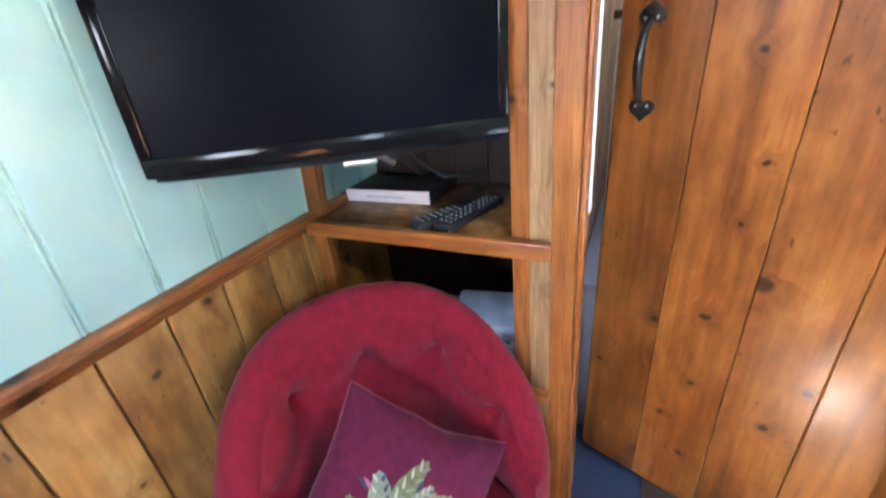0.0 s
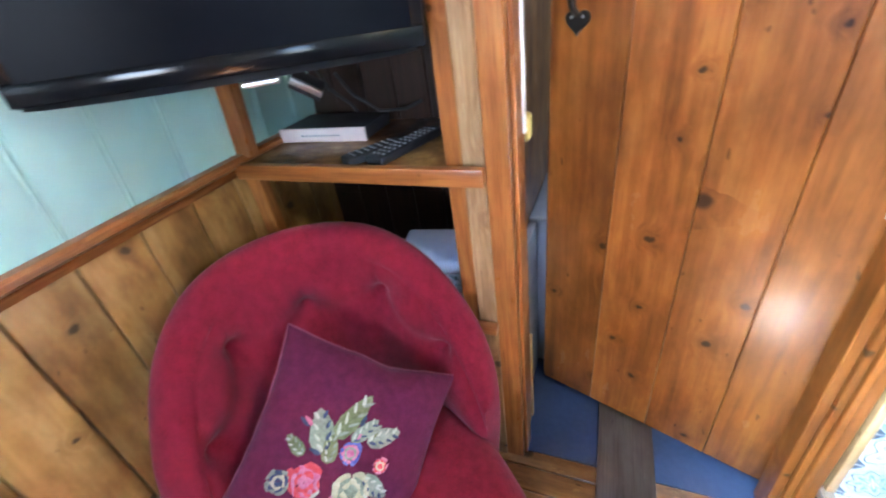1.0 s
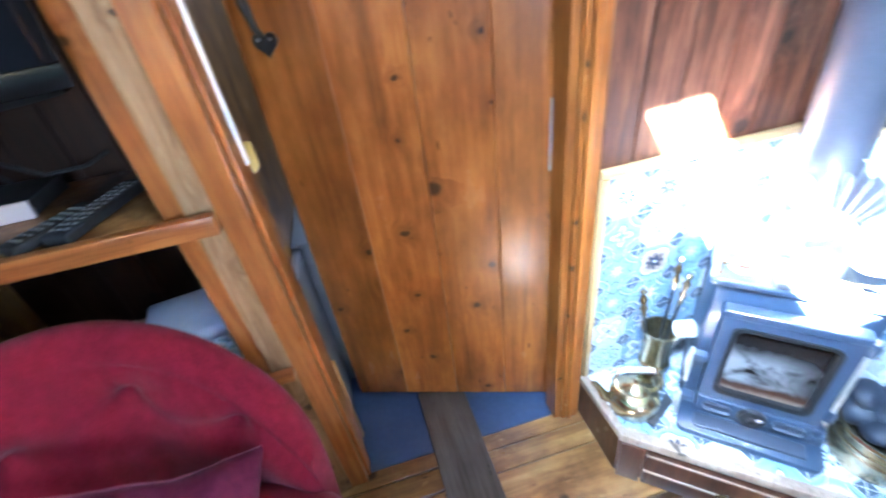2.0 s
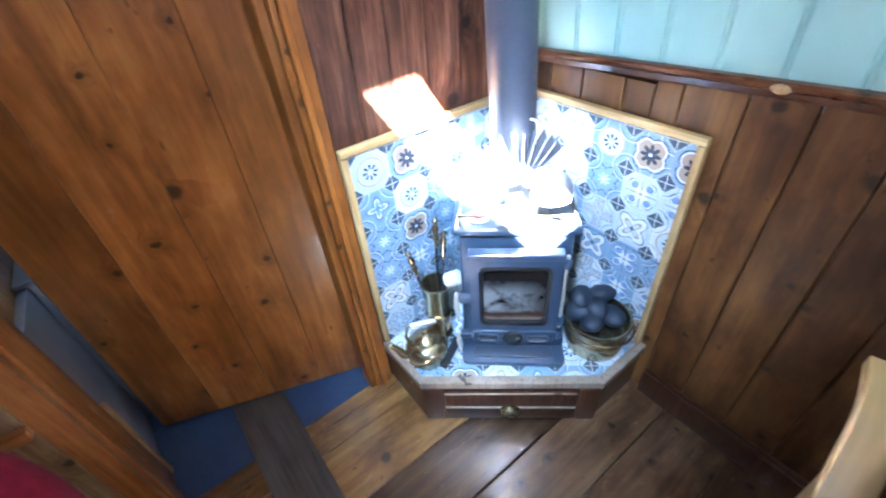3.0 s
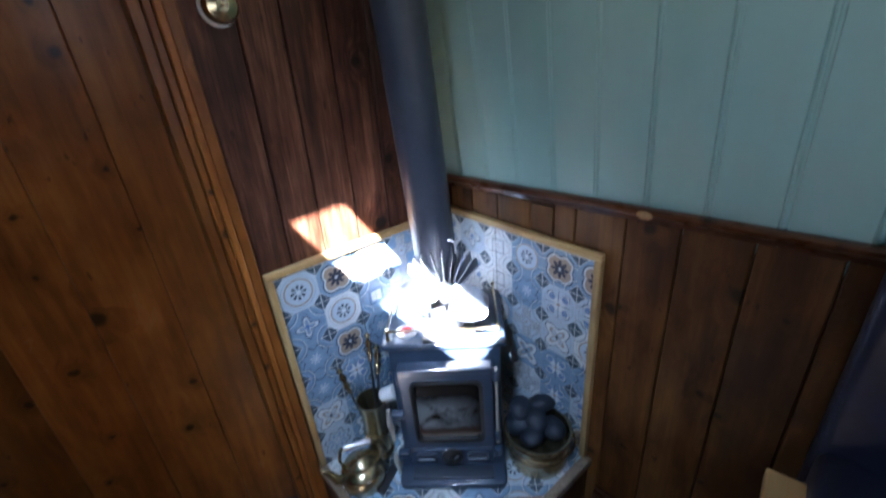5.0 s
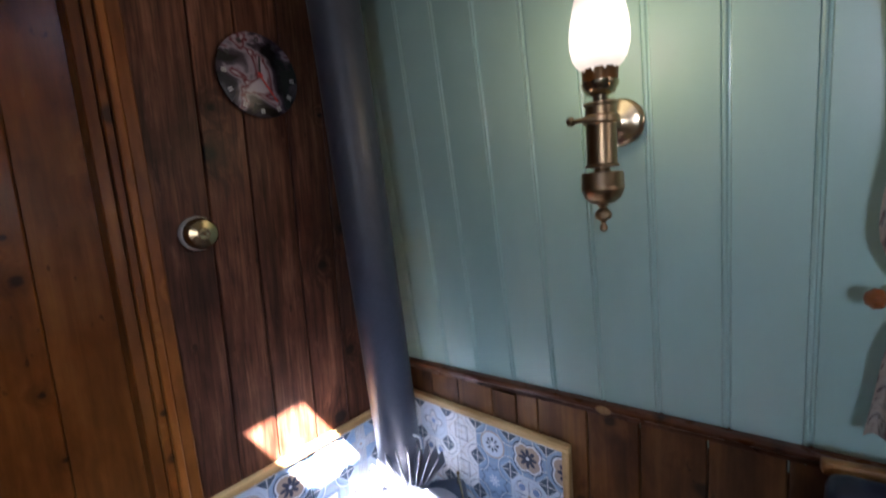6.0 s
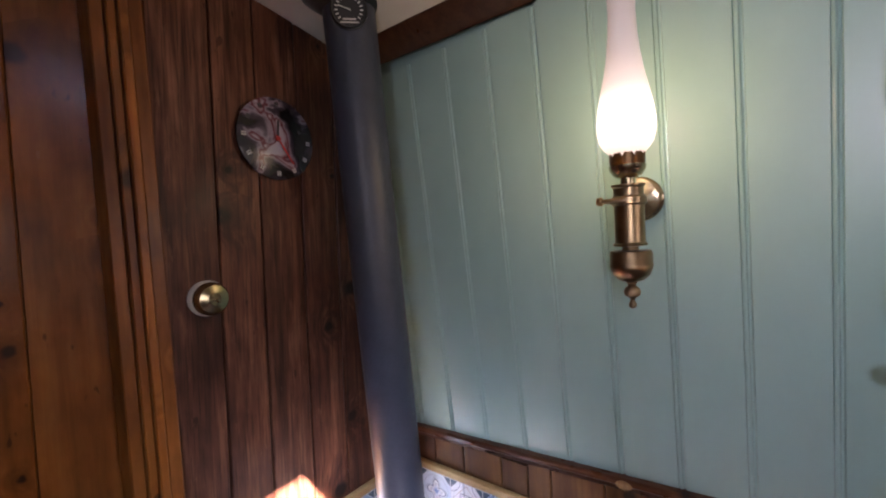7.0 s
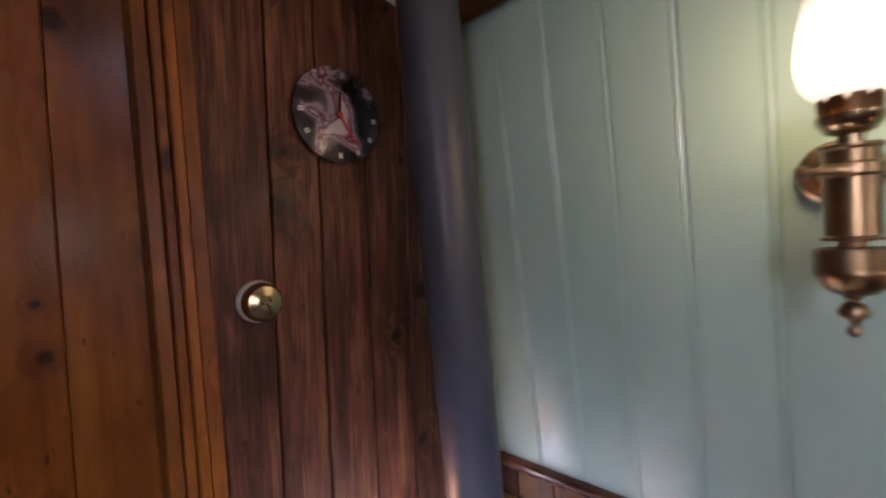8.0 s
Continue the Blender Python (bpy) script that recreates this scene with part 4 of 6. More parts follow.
BUTTONS = [(-1.1, 0.56), (-0.62, 0.68), (0.0, 0.67), (0.62, 0.68), (1.1, 0.56)]


def chair_top(phi):
    return 0.842 - 0.40 * (abs(phi) / 1.5) ** 3.2


def chair_surface(u, v):
    """u round the tub, v up the inside, over the roll and down the outside."""
    phi = (u - 0.5) * 2 * 1.5
    top = chair_top(phi)
    a, b = 0.240, 0.305
    if v < 0.55:
        k = v / 0.55
        z, off = 0.36 + (top - 0.055 - 0.36) * k, 0.012 + 0.018 * k
        off -= 0.028 * math.sin(math.pi * k) ** 0.7
        for bp, bz in BUTTONS:
            d2 = ((phi - bp) * 0.28) ** 2 + (z - bz) ** 2
            off += 0.024 * math.exp(-d2 / 0.0024) + 0.022 * math.exp(-d2 / 0.00030)
            if z < bz:
                off += 0.004 * math.exp(-((phi - bp) * 0.28) ** 2 / 0.0008)
            else:
                off += 0.005 * math.exp(-((phi - bp * 1.12) * 0.28) ** 2 / 0.0008) * max(0.0, 1 - (z - bz) * 6)
        # creases pulled from button to button
        for (p0, z0), (p1, z1) in zip(BUTTONS, BUTTONS[1:]):
            if p0 < phi < p1:
                f = (phi - p0) / (p1 - p0)
                zl = z0 + (z1 - z0) * f - 0.022 * math.sin(math.pi * f)
                off += 0.005 * math.exp(-(z - zl) ** 2 / 0.0008) - 0.004 * math.exp(-(z - zl - 0.035) ** 2 / 0.0010)
    elif v < 0.78:
        k = (v - 0.55) / 0.23
        ang = math.pi * k
        z, off = top - 0.055 + 0.055 * math.sin(ang), 0.03 + 0.05 * (1 - math.cos(ang)) * 0.9
    else:
        k = (v - 0.78) / 0.22
        z, off = (top - 0.055) * (1 - k) + 0.10 * k, 0.12 - 0.045 * k
    cap = (1 - min(1.0, abs(2 * u - 1)) ** 12) ** 0.5
    off = 0.03 + (off - 0.03) * cap
    ca, cb = a + off, b + off
    return Vector((ca * math.sin(phi), -0.105 + cb * math.cos(phi), z))


bm = grid(150, 110, chair_surface)
for v in bm.verts:
    v.co += noise.noise_vector(v.co * 9) * 0.003
back = part("backrest", bm, M_VELVET, chair, "deep buttoned crimson back")
for bp, bz in BUTTONS:
    a, b = 0.240 + 0.066, 0.305 + 0.066
    p = Vector((a * math.sin(bp), -0.105 + b * math.cos(bp), bz))
    bm = lathe([(0.011, 0), (0.0105, 0.004), (0.006, 0.008), (0.001, 0.009)], 14)
    part("button", bm, M_VELVET, back, "", Matrix.Translation(p) @ Vector((-math.sin(bp), -math.cos(bp), 0.1)).to_track_quat("Z", "Y").to_matrix().to_4x4())


def seat_surface(u, v):
    a = 2 * math.pi * u
    rx, ry = 0.29, 0.30
    c, s = math.cos(a), math.sin(a)
    e = 0.72
    x = rx * math.copysign(abs(c) ** e, c)
    y = ry * math.copysign(abs(s) ** e, s)
    w = math.cos(math.pi / 2 * v) ** 0.35 if v < 1 else 0.0
    return Vector((x * w, -0.13 + y * w, 0.27 + 0.135 * math.sin(math.pi / 2 * v) ** 0.8))


part("seat", grid(56, 18, seat_surface, True), M_VELVET, chair)
base = lathe([(0.25, 0.10), (0.285, 0.13), (0.29, 0.27), (0.2, 0.28)], 36)
for v in base.verts:
    v.co.y -= 0.12
part("base", base, M_VELVET, chair)
for xx, yy in ((-0.17, -0.30), (0.17, -0.30), (-0.16, 0.06), (0.16, 0.06)):
    part("leg", lathe([(0.012, 0), (0.016, 0.03), (0.022, 0.11)], 14), M_HEARTH, chair, "turned dark wooden leg", pose(xx, yy, 0))

# ---- needlework cushion leaning on the chair ----
c0, c1 = Vector((-0.506, 0.86, 0.714)), Vector((-0.221, 0.967, 0.524))
cu_ = (c1 - c0).normalized()
cn_ = Vector((0.55, -0.55, 0.63))
cn_ = (cn_ - cu_ * cn_.dot(cu_)).normalized()
cv_ = cn_.cross(cu_)
CS = 0.185
cc = c0 + cu_ * CS - cv_ * CS
cushion = empty("cushion", Matrix((( cu_.x, cv_.x, cn_.x, cc.x), (cu_.y, cv_.y, cn_.y, cc.y), (cu_.z, cv_.z, cn_.z, cc.z), (0, 0, 0, 1))), "plum cushion embroidered with a bunch of flowers", "cushion")


def pillow(x, y):
    """Height of the pillow above its seam plane; x, y in -1..1."""
    return 0.062 * (max(0.0, 1 - abs(x) ** 2.4) * max(0.0, 1 - abs(y) ** 2.4)) ** 0.55


def pillow_at(x, y, s=1):
    pin = 1 - (0.09 + 0.05 * math.exp(-((x - 0.25) / 0.22) ** 2)) * (1 - min(abs(x), 1) ** 2) * abs(y) ** 4
    pin2 = 1 - 0.09 * (1 - min(abs(y), 1) ** 2) * abs(x) ** 4
    w = 0.006 * noise.noise(Vector((x * 2.2, y * 2.2, s)))
    if s > 0:
        w -= 0.012 * math.exp(-((x - 0.30 - 0.25 * (y - 0.9)) / 0.10) ** 2) * max(0.0, y) ** 2
        w += 0.010 * math.exp(-((x - 0.52 - 0.25 * (y - 0.9)) / 0.14) ** 2) * max(0.0, y) ** 2
    return Vector((x * CS * pin2, y * CS * pin, s * pillow(x, y) + w))


cover = grid(56, 56, lambda u, v: pillow_at(u * 2 - 1, v * 2 - 1, 1))
back_bm = grid(32, 32, lambda u, v: pillow_at(u * 2 - 1, v * 2 - 1, -1) * 1.0)
part("cover", cover, M_PLUM, cushion)
part("back_cover", back_bm, M_PLUM, cushion)
edge = [pillow_at(x, y, 1) * 1.005 for x, y in [(-1 + 0.1 * i, 1) for i in range(21)]]
part("piping", tube([p + noise.noise_vector(p * 60) * 0.0022 for p in edge], 0.0017, 6), M_PIPING, cushion, "faded pink seam")
edge = [pillow_at(-1, y, 1) * 1.005 for y in [1 - 0.1 * i for i in range(21)]]
part("piping", tube([p + noise.noise_vector(p * 60) * 0.0022 for p in edge], 0.0017, 6), M_PIPING, cushion, "faded pink seam")


def petal_on(bm, x, y, ang, length, width, lift):
    """A stitched petal that lies on the cushion."""
    pts = []
    for k in range(10):
        a = 2 * math.pi * k / 10
        px, py = length / 2 * math.cos(a), width / 2 * math.sin(a) * (1 - 0.35 * math.cos(a))
        pts.append((x + px * math.cos(ang) - py * math.sin(ang), y + px * math.sin(ang) + py * math.cos(ang)))
    vs = []
    for qx, qy in pts:
        p = pillow_at(qx, qy, 1)
        p.z += 0.0012
        vs.append(bm.verts.new(p))
    p = pillow_at(x, y, 1)
    p.z += 0.002 + lift
    c = bm.verts.new(p)
    for k in range(10):
        bm.faces.new((vs[k], vs[(k + 1) % 10], c))


rng = random.Random(5)
OX, OY, FS = -0.02, -0.14, 1.3
FLOWER_TONES = {"red_wool": (M_FLOWER_PINK, M_FLOWER_RED), "cream_wool": (M_LEAF_GREY, M_FLOWER_CREAM), "blue_wool": (M_FLOWER_PINK, M_LEAF_GREY), "pink_wool": (M_FLOWER_RED, M_FLOWER_CREAM), "sage_wool": (M_NAVY_WOOL, M_FLOWER_CREAM)}
flowers = [((-0.22, -0.17), 0.17, M_FLOWER_RED, "red rose"), ((0.14, -0.16), 0.17, M_FLOWER_CREAM, "cream rose"), ((0.04, 0.10), 0.11, M_FLOWER_BLUE, "blue flower"), ((0.30, 0.06), 0.08, M_FLOWER_PINK, "pink bud"), ((-0.02, -0.36), 0.09, M_FLOWER_PINK, "pink flower"), ((-0.40, -0.22), 0.12, M_LEAF_GREY, "grey flower")]
for (fx, fy), rad, mt, nm in flowers:
    fx, fy, rad = fx * FS, fy * FS, rad * FS
    tones = FLOWER_TONES[mt.name]
    fl = None
    for ring, cnt, tone in ((1.0, 9, mt), (0.80, 8, tones[0]), (0.55, 7, tones[1]), (0.28, 5, tones[0])):
        bm = bmesh.new()
        for k in range(cnt):
            a = 2 * math.pi * k / cnt + ring * 3 + rng.uniform(-0.3, 0.3)
            rr = rad * 0.66 * ring * rng.uniform(0.85, 1.1)
            petal_on(bm, OX + fx + rr * math.cos(a), OY + fy + rr * math.sin(a), a + 1.57 + rng.uniform(-0.4, 0.4), rad * rng.uniform(0.45, 0.8) * (0.6 + 0.4 * ring), rad * rng.uniform(0.20, 0.42), 0.0015 + 0.003 * (1 - ring))
        if fl is None:
            fl = part("flower", bm, tone, cushion, nm + " in wool stitches")
        else:
            part("petal_ring", bm, tone, fl)
for lx, ly, la, ll, lw, mt in ((-0.02, 0.36, 1.1, 0.42, 0.13, M_LEAF), (-0.22, 0.20, 2.0, 0.34, 0.16, M_LEAF_GREY), (0.26, 0.27, 0.5, 0.28, 0.12, M_LEAF_GREY), (0.10, 0.28, 0.9, 0.26, 0.09, M_LEAF_GREY), (0.30, -0.10, -0.4, 0.26, 0.12, M_LEAF_GREY), (0.22, -0.36, -1.0, 0.24, 0.12, M_LEAF_GREY), (-0.28, -0.42, 3.6, 0.28, 0.13, M_LEAF_GREY), (-0.38, 0.06, 2.6, 0.20, 0.08, M_LEAF), (-0.12, 0.10, 1.7, 0.22, 0.10, M_LEAF), (-0.15, -0.46, 4.4, 0.22, 0.10, M_LEAF)):
    bm = bmesh.new()
    petal_on(bm, OX + lx * FS, OY + ly * FS, la, ll * FS, lw * FS * 1.2, 0.001)
    leaf = part("leaf", bm, mt, cushion)
    for tone, o, lift in ((M_PALE_WOOL, 0.28, 0.0025), (M_NAVY_WOOL if mt is M_LEAF_GREY else M_LEAF_GREY, -0.30, 0.0025)):
        bm = bmesh.new()
        for k in range(4):
            q = (k - 1.5) * 0.22
            px, py = q * ll * FS, o * lw * FS * (1.1 - abs(q) * 1.4)
            petal_on(bm, OX + lx * FS + px * math.cos(la) - py * math.sin(la), OY + ly * FS + px * math.sin(la) + py * math.cos(la), la + math.copysign(0.6, o), ll * FS * 0.24, lw * FS * 0.22, lift)
        part("vein", bm, tone, leaf)
for k in range(16):
    a, rr = rng.uniform(0, 6.28), rng.uniform(0.25, 0.5)
    bm = bmesh.new()
    petal_on(bm, OX + rr * math.cos(a) * FS * 0.85, OY + rr * math.sin(a) * FS, a, 0.10 * FS, 0.035 * FS, 0.001)
    part("sprig", bm, rng.choice([M_LEAF, M_PALE_WOOL, M_NAVY_WOOL, M_FLOWER_PINK, M_LEAF_GREY]), cushion)

# ---- corner hearth ----
HP = [(0.566, B - 0.001), (0.573, 0.935), (0.968, 0.602), (R - 0.001, 0.60), (R - 0.001, B - 0.001)]
hearth = empty("hearth", pose(0, 0, 0), "raised dark wooden corner hearth with a drawer", "hearth")


def inset(pts, d):
    """The outline drawn in by d along its three open sides."""
    (ax, ay), (bx, by), (cx, cy), (dx, dy), e = pts
    f = Vector((cx - bx, cy - by)).normalized()
    nrm = Vector((-f.y, f.x))
    p = Vector((bx, by)) + nrm * d
    ti, tj = (ax + d - p.x) / f.x, (dy + d - p.y) / f.y
    q, r_ = p + f * ti, p + f * tj
    return [(ax + d, ay), tuple(q), tuple(r_), (dx, dy + d), e]


part("body", prism(inset(HP, 0.012), 0.0, 0.158), M_HEARTH, hearth, smooth=False)
outer, inner = HP[:4], inset(HP, 0.026)[:4]
for i in range(3):
    bm = prism([outer[i], outer[i + 1], inner[i + 1], inner[i]], 0.158, 0.186, 0.002)
    part("rim", bm, M_RIM, hearth, "greyed wooden rim")
FV = (Vector(HP[2]) - Vector(HP[1]))
FA = math.degrees(math.atan2(FV.y, FV.x))
FMID = (Vector(HP[1]) + Vector(HP[2])) / 2
drawer = part("drawer_front", boxed((-0.192, -0.004, 0.006), (0.192, 0.02, 0.138), 0.003), M_HEARTH, hearth, "", pose(FMID.x, FMID.y, 0, 0, 0, FA))
part("lower_panel", boxed((-0.19, -0.008, 0.016), (0.19, 0.0, 0.068), 0.003), M_HEARTH, drawer)
part("bead", boxed((-0.192, -0.0075, 0.1375), (0.192, -0.003, 0.143), 0.001), M_RIM, drawer, "worn pale bead")
part("bead", boxed((-0.192, -0.009, 0.0685), (0.192, -0.003, 0.073), 0.001), M_RIM, drawer, "worn pale bead")
cup = grid(20, 8, lambda u, v: Vector((0.034 * math.cos(math.pi * u) * math.cos(v * 1.2), -0.008 - 0.024 * math.sin(v * 1.5), 0.055 + 0.032 * math.sin(math.pi * u) * math.cos(v * 1.2) - 0.0)))
bmesh.ops.solidify(cup, geom=cup.faces[:], thickness=0.0015)
part("cup_handle", cup, M_BRASS, drawer, "brass cup handle")
for sx in (-1, 1):
    corner = part("stile", boxed((sx * 0.226 - 0.028, -0.0035, 0.0), (sx * 0.226 + 0.028, 0.012, 0.157), 0.002), M_HEARTH, hearth, "", pose(FMID.x, FMID.y, 0, 0, 0, FA))

# tiles: large printed tiles on both walls and the hearth floor, with open joints

def tile(parent, w, h, m, u0, v0):
    """A tile w x h in local x, z, face to -y; u0, v0: where its corner falls in the print."""
    bm = bmesh.new()
    e, t = 0.0015, 0.008
    ring = lambda x, y: [bm.verts.new((a, y, b)) for a, b in ((x, x), (w - x, x), (w - x, h - x), (x, h - x))]
    r0, r1, r2 = ring(0, t), ring(0, e), ring(e, 0)
    for a, b in ((r0, r1), (r1, r2)):
        for i in range(4):
            bm.faces.new((a[i], a[(i + 1) % 4], b[(i + 1) % 4], b[i]))
    bm.faces.new(r2)
    uv = bm.loops.layers.uv.new("UVMap")
    for f in bm.faces:
        for lp in f.loops:
            lp[uv].uv = (u0 + lp.vert.co.x, v0 + lp.vert.co.z)
    me = bpy.data.meshes.new("tile")
    bm.normal_update()
    bm.to_mesh(me)
    bm.free()
    me.materials.append(M_TILE)
    return part("tile", me, None, parent, "", m)


ZT0, ZT1 = 0.176, 0.822
splash_l = empty("tile_panel", pose(0.592, B - 0.004, 0), "blue patchwork tiled panel behind the stove", "tiled panel", "tiled panels behind the stove")
splash_r = empty("tile_panel", pose(R - 0.004, 0.634, 0, 0, 0, 90), "blue patchwork tiled panel behind the stove", "tiled panel", "tiled panels behind the stove")
CUTS = (ZT0, 0.4925, ZT1)
for k in range(2):
    z0, z1 = CUTS[k], CUTS[k + 1]
    w = 0.569
    for c0_, c1_ in ((0.0, 0.21), (0.21, w)):
        tile(splash_l, c1_ - c0_ - 0.003, z1 - z0 - 0.003, pose(c0_, -0.008, z0), c0_ + 0.0015 + 10.5 + 0.105 * 17, z0 - 0.7115 + 10.5 + 0.105 * 4)
    w = 0.505
    for c0_, c1_ in ((0.0, 0.315), (0.315, w)):
        ob = tile(splash_r, c1_ - c0_ - 0.003, z1 - z0 - 0.003, Matrix(((-1, 0, 0, c1_ - 0.003), (0, -1, 0, 0.008), (0, 0, 1, z0), (0, 0, 0, 1))), 0.505 - c1_ + 21.0 + 0.0655 + 0.105 * 9, z0 - 0.7115 + 21.0 + 0.105 * 23)
part("grout", boxed((0, -0.003, ZT0), (0.572, 0.003, ZT1)), M_GROUT, splash_l, smooth=False)
part("grout", boxed((0, -0.003, ZT0), (0.508, 0.003, ZT1)), M_GROUT, splash_r, smooth=False)
part("frame_side", boxed((-0.018, -0.016, ZT0 + 0.01), (0.0, 0.003, ZT1 - 0.0005), 0.003), M_BEAD, splash_l, "pale wood edging")
top = part("frame_top", boxed((-0.009, 0, 0), (0.009, 0.019, 0.59), 0.003), M_BEAD, splash_l, "pale wood edging")
top.matrix_local = Matrix(((0, 0, 1, -0.018), (0, 1, 0, -0.016), (-1, 0, 0, ZT1 + 0.009), (0, 0, 0, 1)))
part("frame_side", boxed((-0.018, -0.003, ZT0 + 0.01), (0.0, 0.016, ZT1 - 0.0005), 0.003), M_BEAD, splash_r, "pale wood edging")
top = part("frame_top", boxed((-0.009, 0, 0), (0.009, 0.019, 0.525), 0.003), M_BEAD, splash_r, "pale wood edging")
top.matrix_local = Matrix(((0, 0, 1, -0.018), (0, 1, 0, -0.003), (-1, 0, 0, ZT1 + 0.009), (0, 0, 0, 1)))

# hearth floor tiles, cut to the outline
bed = inset(HP, 0.0265)
bm = prism(bed, 0.158, 0.174)
uvl = bm.loops.layers.uv.new("UVMap")
for f in bm.faces:
    for lp in f.loops:
        q = pose(0, 0, 0, 0, 0, 41) @ lp.vert.co
        lp[uvl].uv = (q.x + 31.5, q.y + 31.5)
part("tile", bm, M_TILE, hearth, "blue patchwork hearth tiles", smooth=False)

# ---- stove ----
SA = -42.5
SC = Vector((0.878, 0.872, 0.174))
stove = empty("stove", pose(SC.x, SC.y, SC.z, 0, 0, SA), "small blue grey cast iron wood stove", "stove")
HT = 0.44                                    # top plate above the tiles
part("body", boxed((-0.146, 0.012, 0.05), (0.146, 0.245, HT - 0.022), 0.008, 3), M_STOVE, stove)
part("plinth", boxed((-0.150, -0.02, 0.014), (0.150, 0.23, 0.052), 0.008, 3), M_STOVE, stove)
for sx in (-0.12, 0.12):
    for sy in (0.0, 0.2):
        part("foot", boxed((sx - 0.022, sy - 0.018, 0.0), (sx + 0.022, sy + 0.018, 0.016), 0.004), M_STOVE, stove)
part("top_plate", boxed((-0.161, 0.0, HT - 0.022), (0.161, 0.262, HT), 0.009, 4), M_STOVE, stove)
part("front_apron", boxed((-0.122, -0.004, 0.345), (0.122, 0.016, 0.372), 0.004), M_STOVE, stove)
# door with a window
dz0, dz1, dw = 0.098, 0.376, 0.119
gz0, gz1, gw = 0.128, 0.335, 0.089
sd = part("door", prism([(-dw, dz0), (dw, dz0), (dw, dz1), (-dw, dz1)], 0, 0.001), M_STOVE, stove)
sd.data.clear_geometry()
bm = bmesh.new()
for lo, hi in (((-dw, -0.026, dz0), (dw, 0.006, gz0)), ((-dw, -0.026, gz1), (dw, 0.006, dz1)), ((-dw, -0.026, gz0), (-gw, 0.006, gz1)), ((gw, -0.026, gz0), (dw, 0.006, gz1))):
    box(bm, lo, hi)
bmesh.ops.remove_doubles(bm, verts=bm.verts[:], dist=0.0002)
box(bm, (-dw - 0.004, -0.03, dz1 - 0.014), (dw + 0.004, 0.004, dz1 + 0.006), 0.004)
bm.to_mesh(sd.data)
bm.free()
sd.data.materials.clear()
sd.data.materials.append(M_STOVE)


def rounded(w, h, r, n=6):
    pts = []
    for cx_, cz_, a0 in ((w - r, h - r, 0), (-w + r, h - r, 90), (-w + r, -h + r, 180), (w - r, -h + r, 270)):
        for k in range(n + 1):
            a = radians(a0 + 90 * k / n)
            pts.append((cx_ + r * math.cos(a), cz_ + r * math.sin(a)))
    return pts


ring_o, ring_i = rounded(gw + 0.006, (gz1 - gz0) / 2 + 0.006, 0.020), rounded(gw - 0.004, (gz1 - gz0) / 2 - 0.004, 0.016)
bm = bmesh.new()
cz = (gz0 + gz1) / 2
prof = [(ring_o, -0.024), (ring_o, -0.031), (ring_i, -0.029), (ring_i, -0.012)]
vs = [[bm.verts.new((x, y, z + cz)) for x, z in ring] for ring, y in prof]
for a, b in zip(vs, vs[1:]):
    for i in range(len(a)):
        bm.faces.new((a[i], a[(i + 1) % len(a)], b[(i + 1) % len(a)], b[i]))
part("window_frame", bm, M_BLACK, sd, "dark rounded window bead")
part("glass", boxed((-gw - 0.002, -0.016, gz0), (gw + 0.002, -0.012, gz1)), M_SOOT, sd, "smoky sooted stove glass")
# ash pit cover, air wheel, lip
part("ash_door", boxed((-0.118, -0.03, 0.045), (0.118, 0.0, 0.094), 0.005, 3), M_STOVE, stove)
for sx in (-1, 1):
    part("air_slot", boxed((sx * 0.072 - 0.03, -0.033, 0.057), (sx * 0.072 + 0.03, -0.029, 0.082), 0.009, 3), M_FLUE, stove)
wheel = part("air_wheel", lathe([(0.030, 0), (0.030, 0.006), (0.026, 0.010), (0.010, 0.011), (0.008, 0.020), (0.002, 0.022)], 28), M_BLACK, stove, "black round air control wheel", Matrix.Translation((0.0, -0.031, 0.070)) @ pose(0, 0, 0, 90, 0, 0))
part("pin", tube([(0, 0.0, 0.012), (0.018, 0.012, 0.013)], 0.0025, 8), M_SILVER, wheel)
tray = prism(rounded(0.150, 0.05, 0.02), 0.004, 0.022, 0.004)
part("ash_lip", tray, M_STOVE, stove, "", Matrix.Translation((0, -0.036, 0)))
part("lip_rim", boxed((-0.115, -0.07, 0.021), (0.115, -0.03, 0.030), 0.004, 3), M_FLUE, stove)
# hinges and latches in brass
for z in (0.13, 0.345):
    part("hinge", lathe([(0.009, -0.016), (0.0105, -0.010), (0.0105, 0.010), (0.009, 0.016)], 14), M_STOVE, stove, "", pose(0.131, -0.014, z))
part("hinge_pin", tube([(0.131, -0.014, 0.10), (0.131, -0.014, 0.37)], 0.0045, 10), M_PIN, stove, "nickel hinge pin")
part("hinge", lathe([(0.009, -0.012), (0.0105, -0.008), (0.0105, 0.008), (0.009, 0.012)], 14), M_STOVE, stove, "", pose(0.131, -0.016, 0.068))


def latch(z, s):
    lt = part("latch", boxed((-0.022, -0.01, -0.011), (0.012, 0.012, 0.011), 0.004), M_STOVE, stove, "", pose(-0.133, -0.020, z))
    part("latch_handle", tube([(-0.024, -0.016, 0.03 * s), (-0.026, -0.018, 0.012 * s), (-0.026, -0.019, -0.01 * s), (-0.022, -0.019, -0.045 * s), (-0.022, -0.018, -0.06 * s)], [0.004, 0.006, 0.0085, 0.005, 0.0045], 10), M_PIN, lt, "polished nickel latch handle")


latch(0.22, 1.25)
latch(0.068, 0.95)
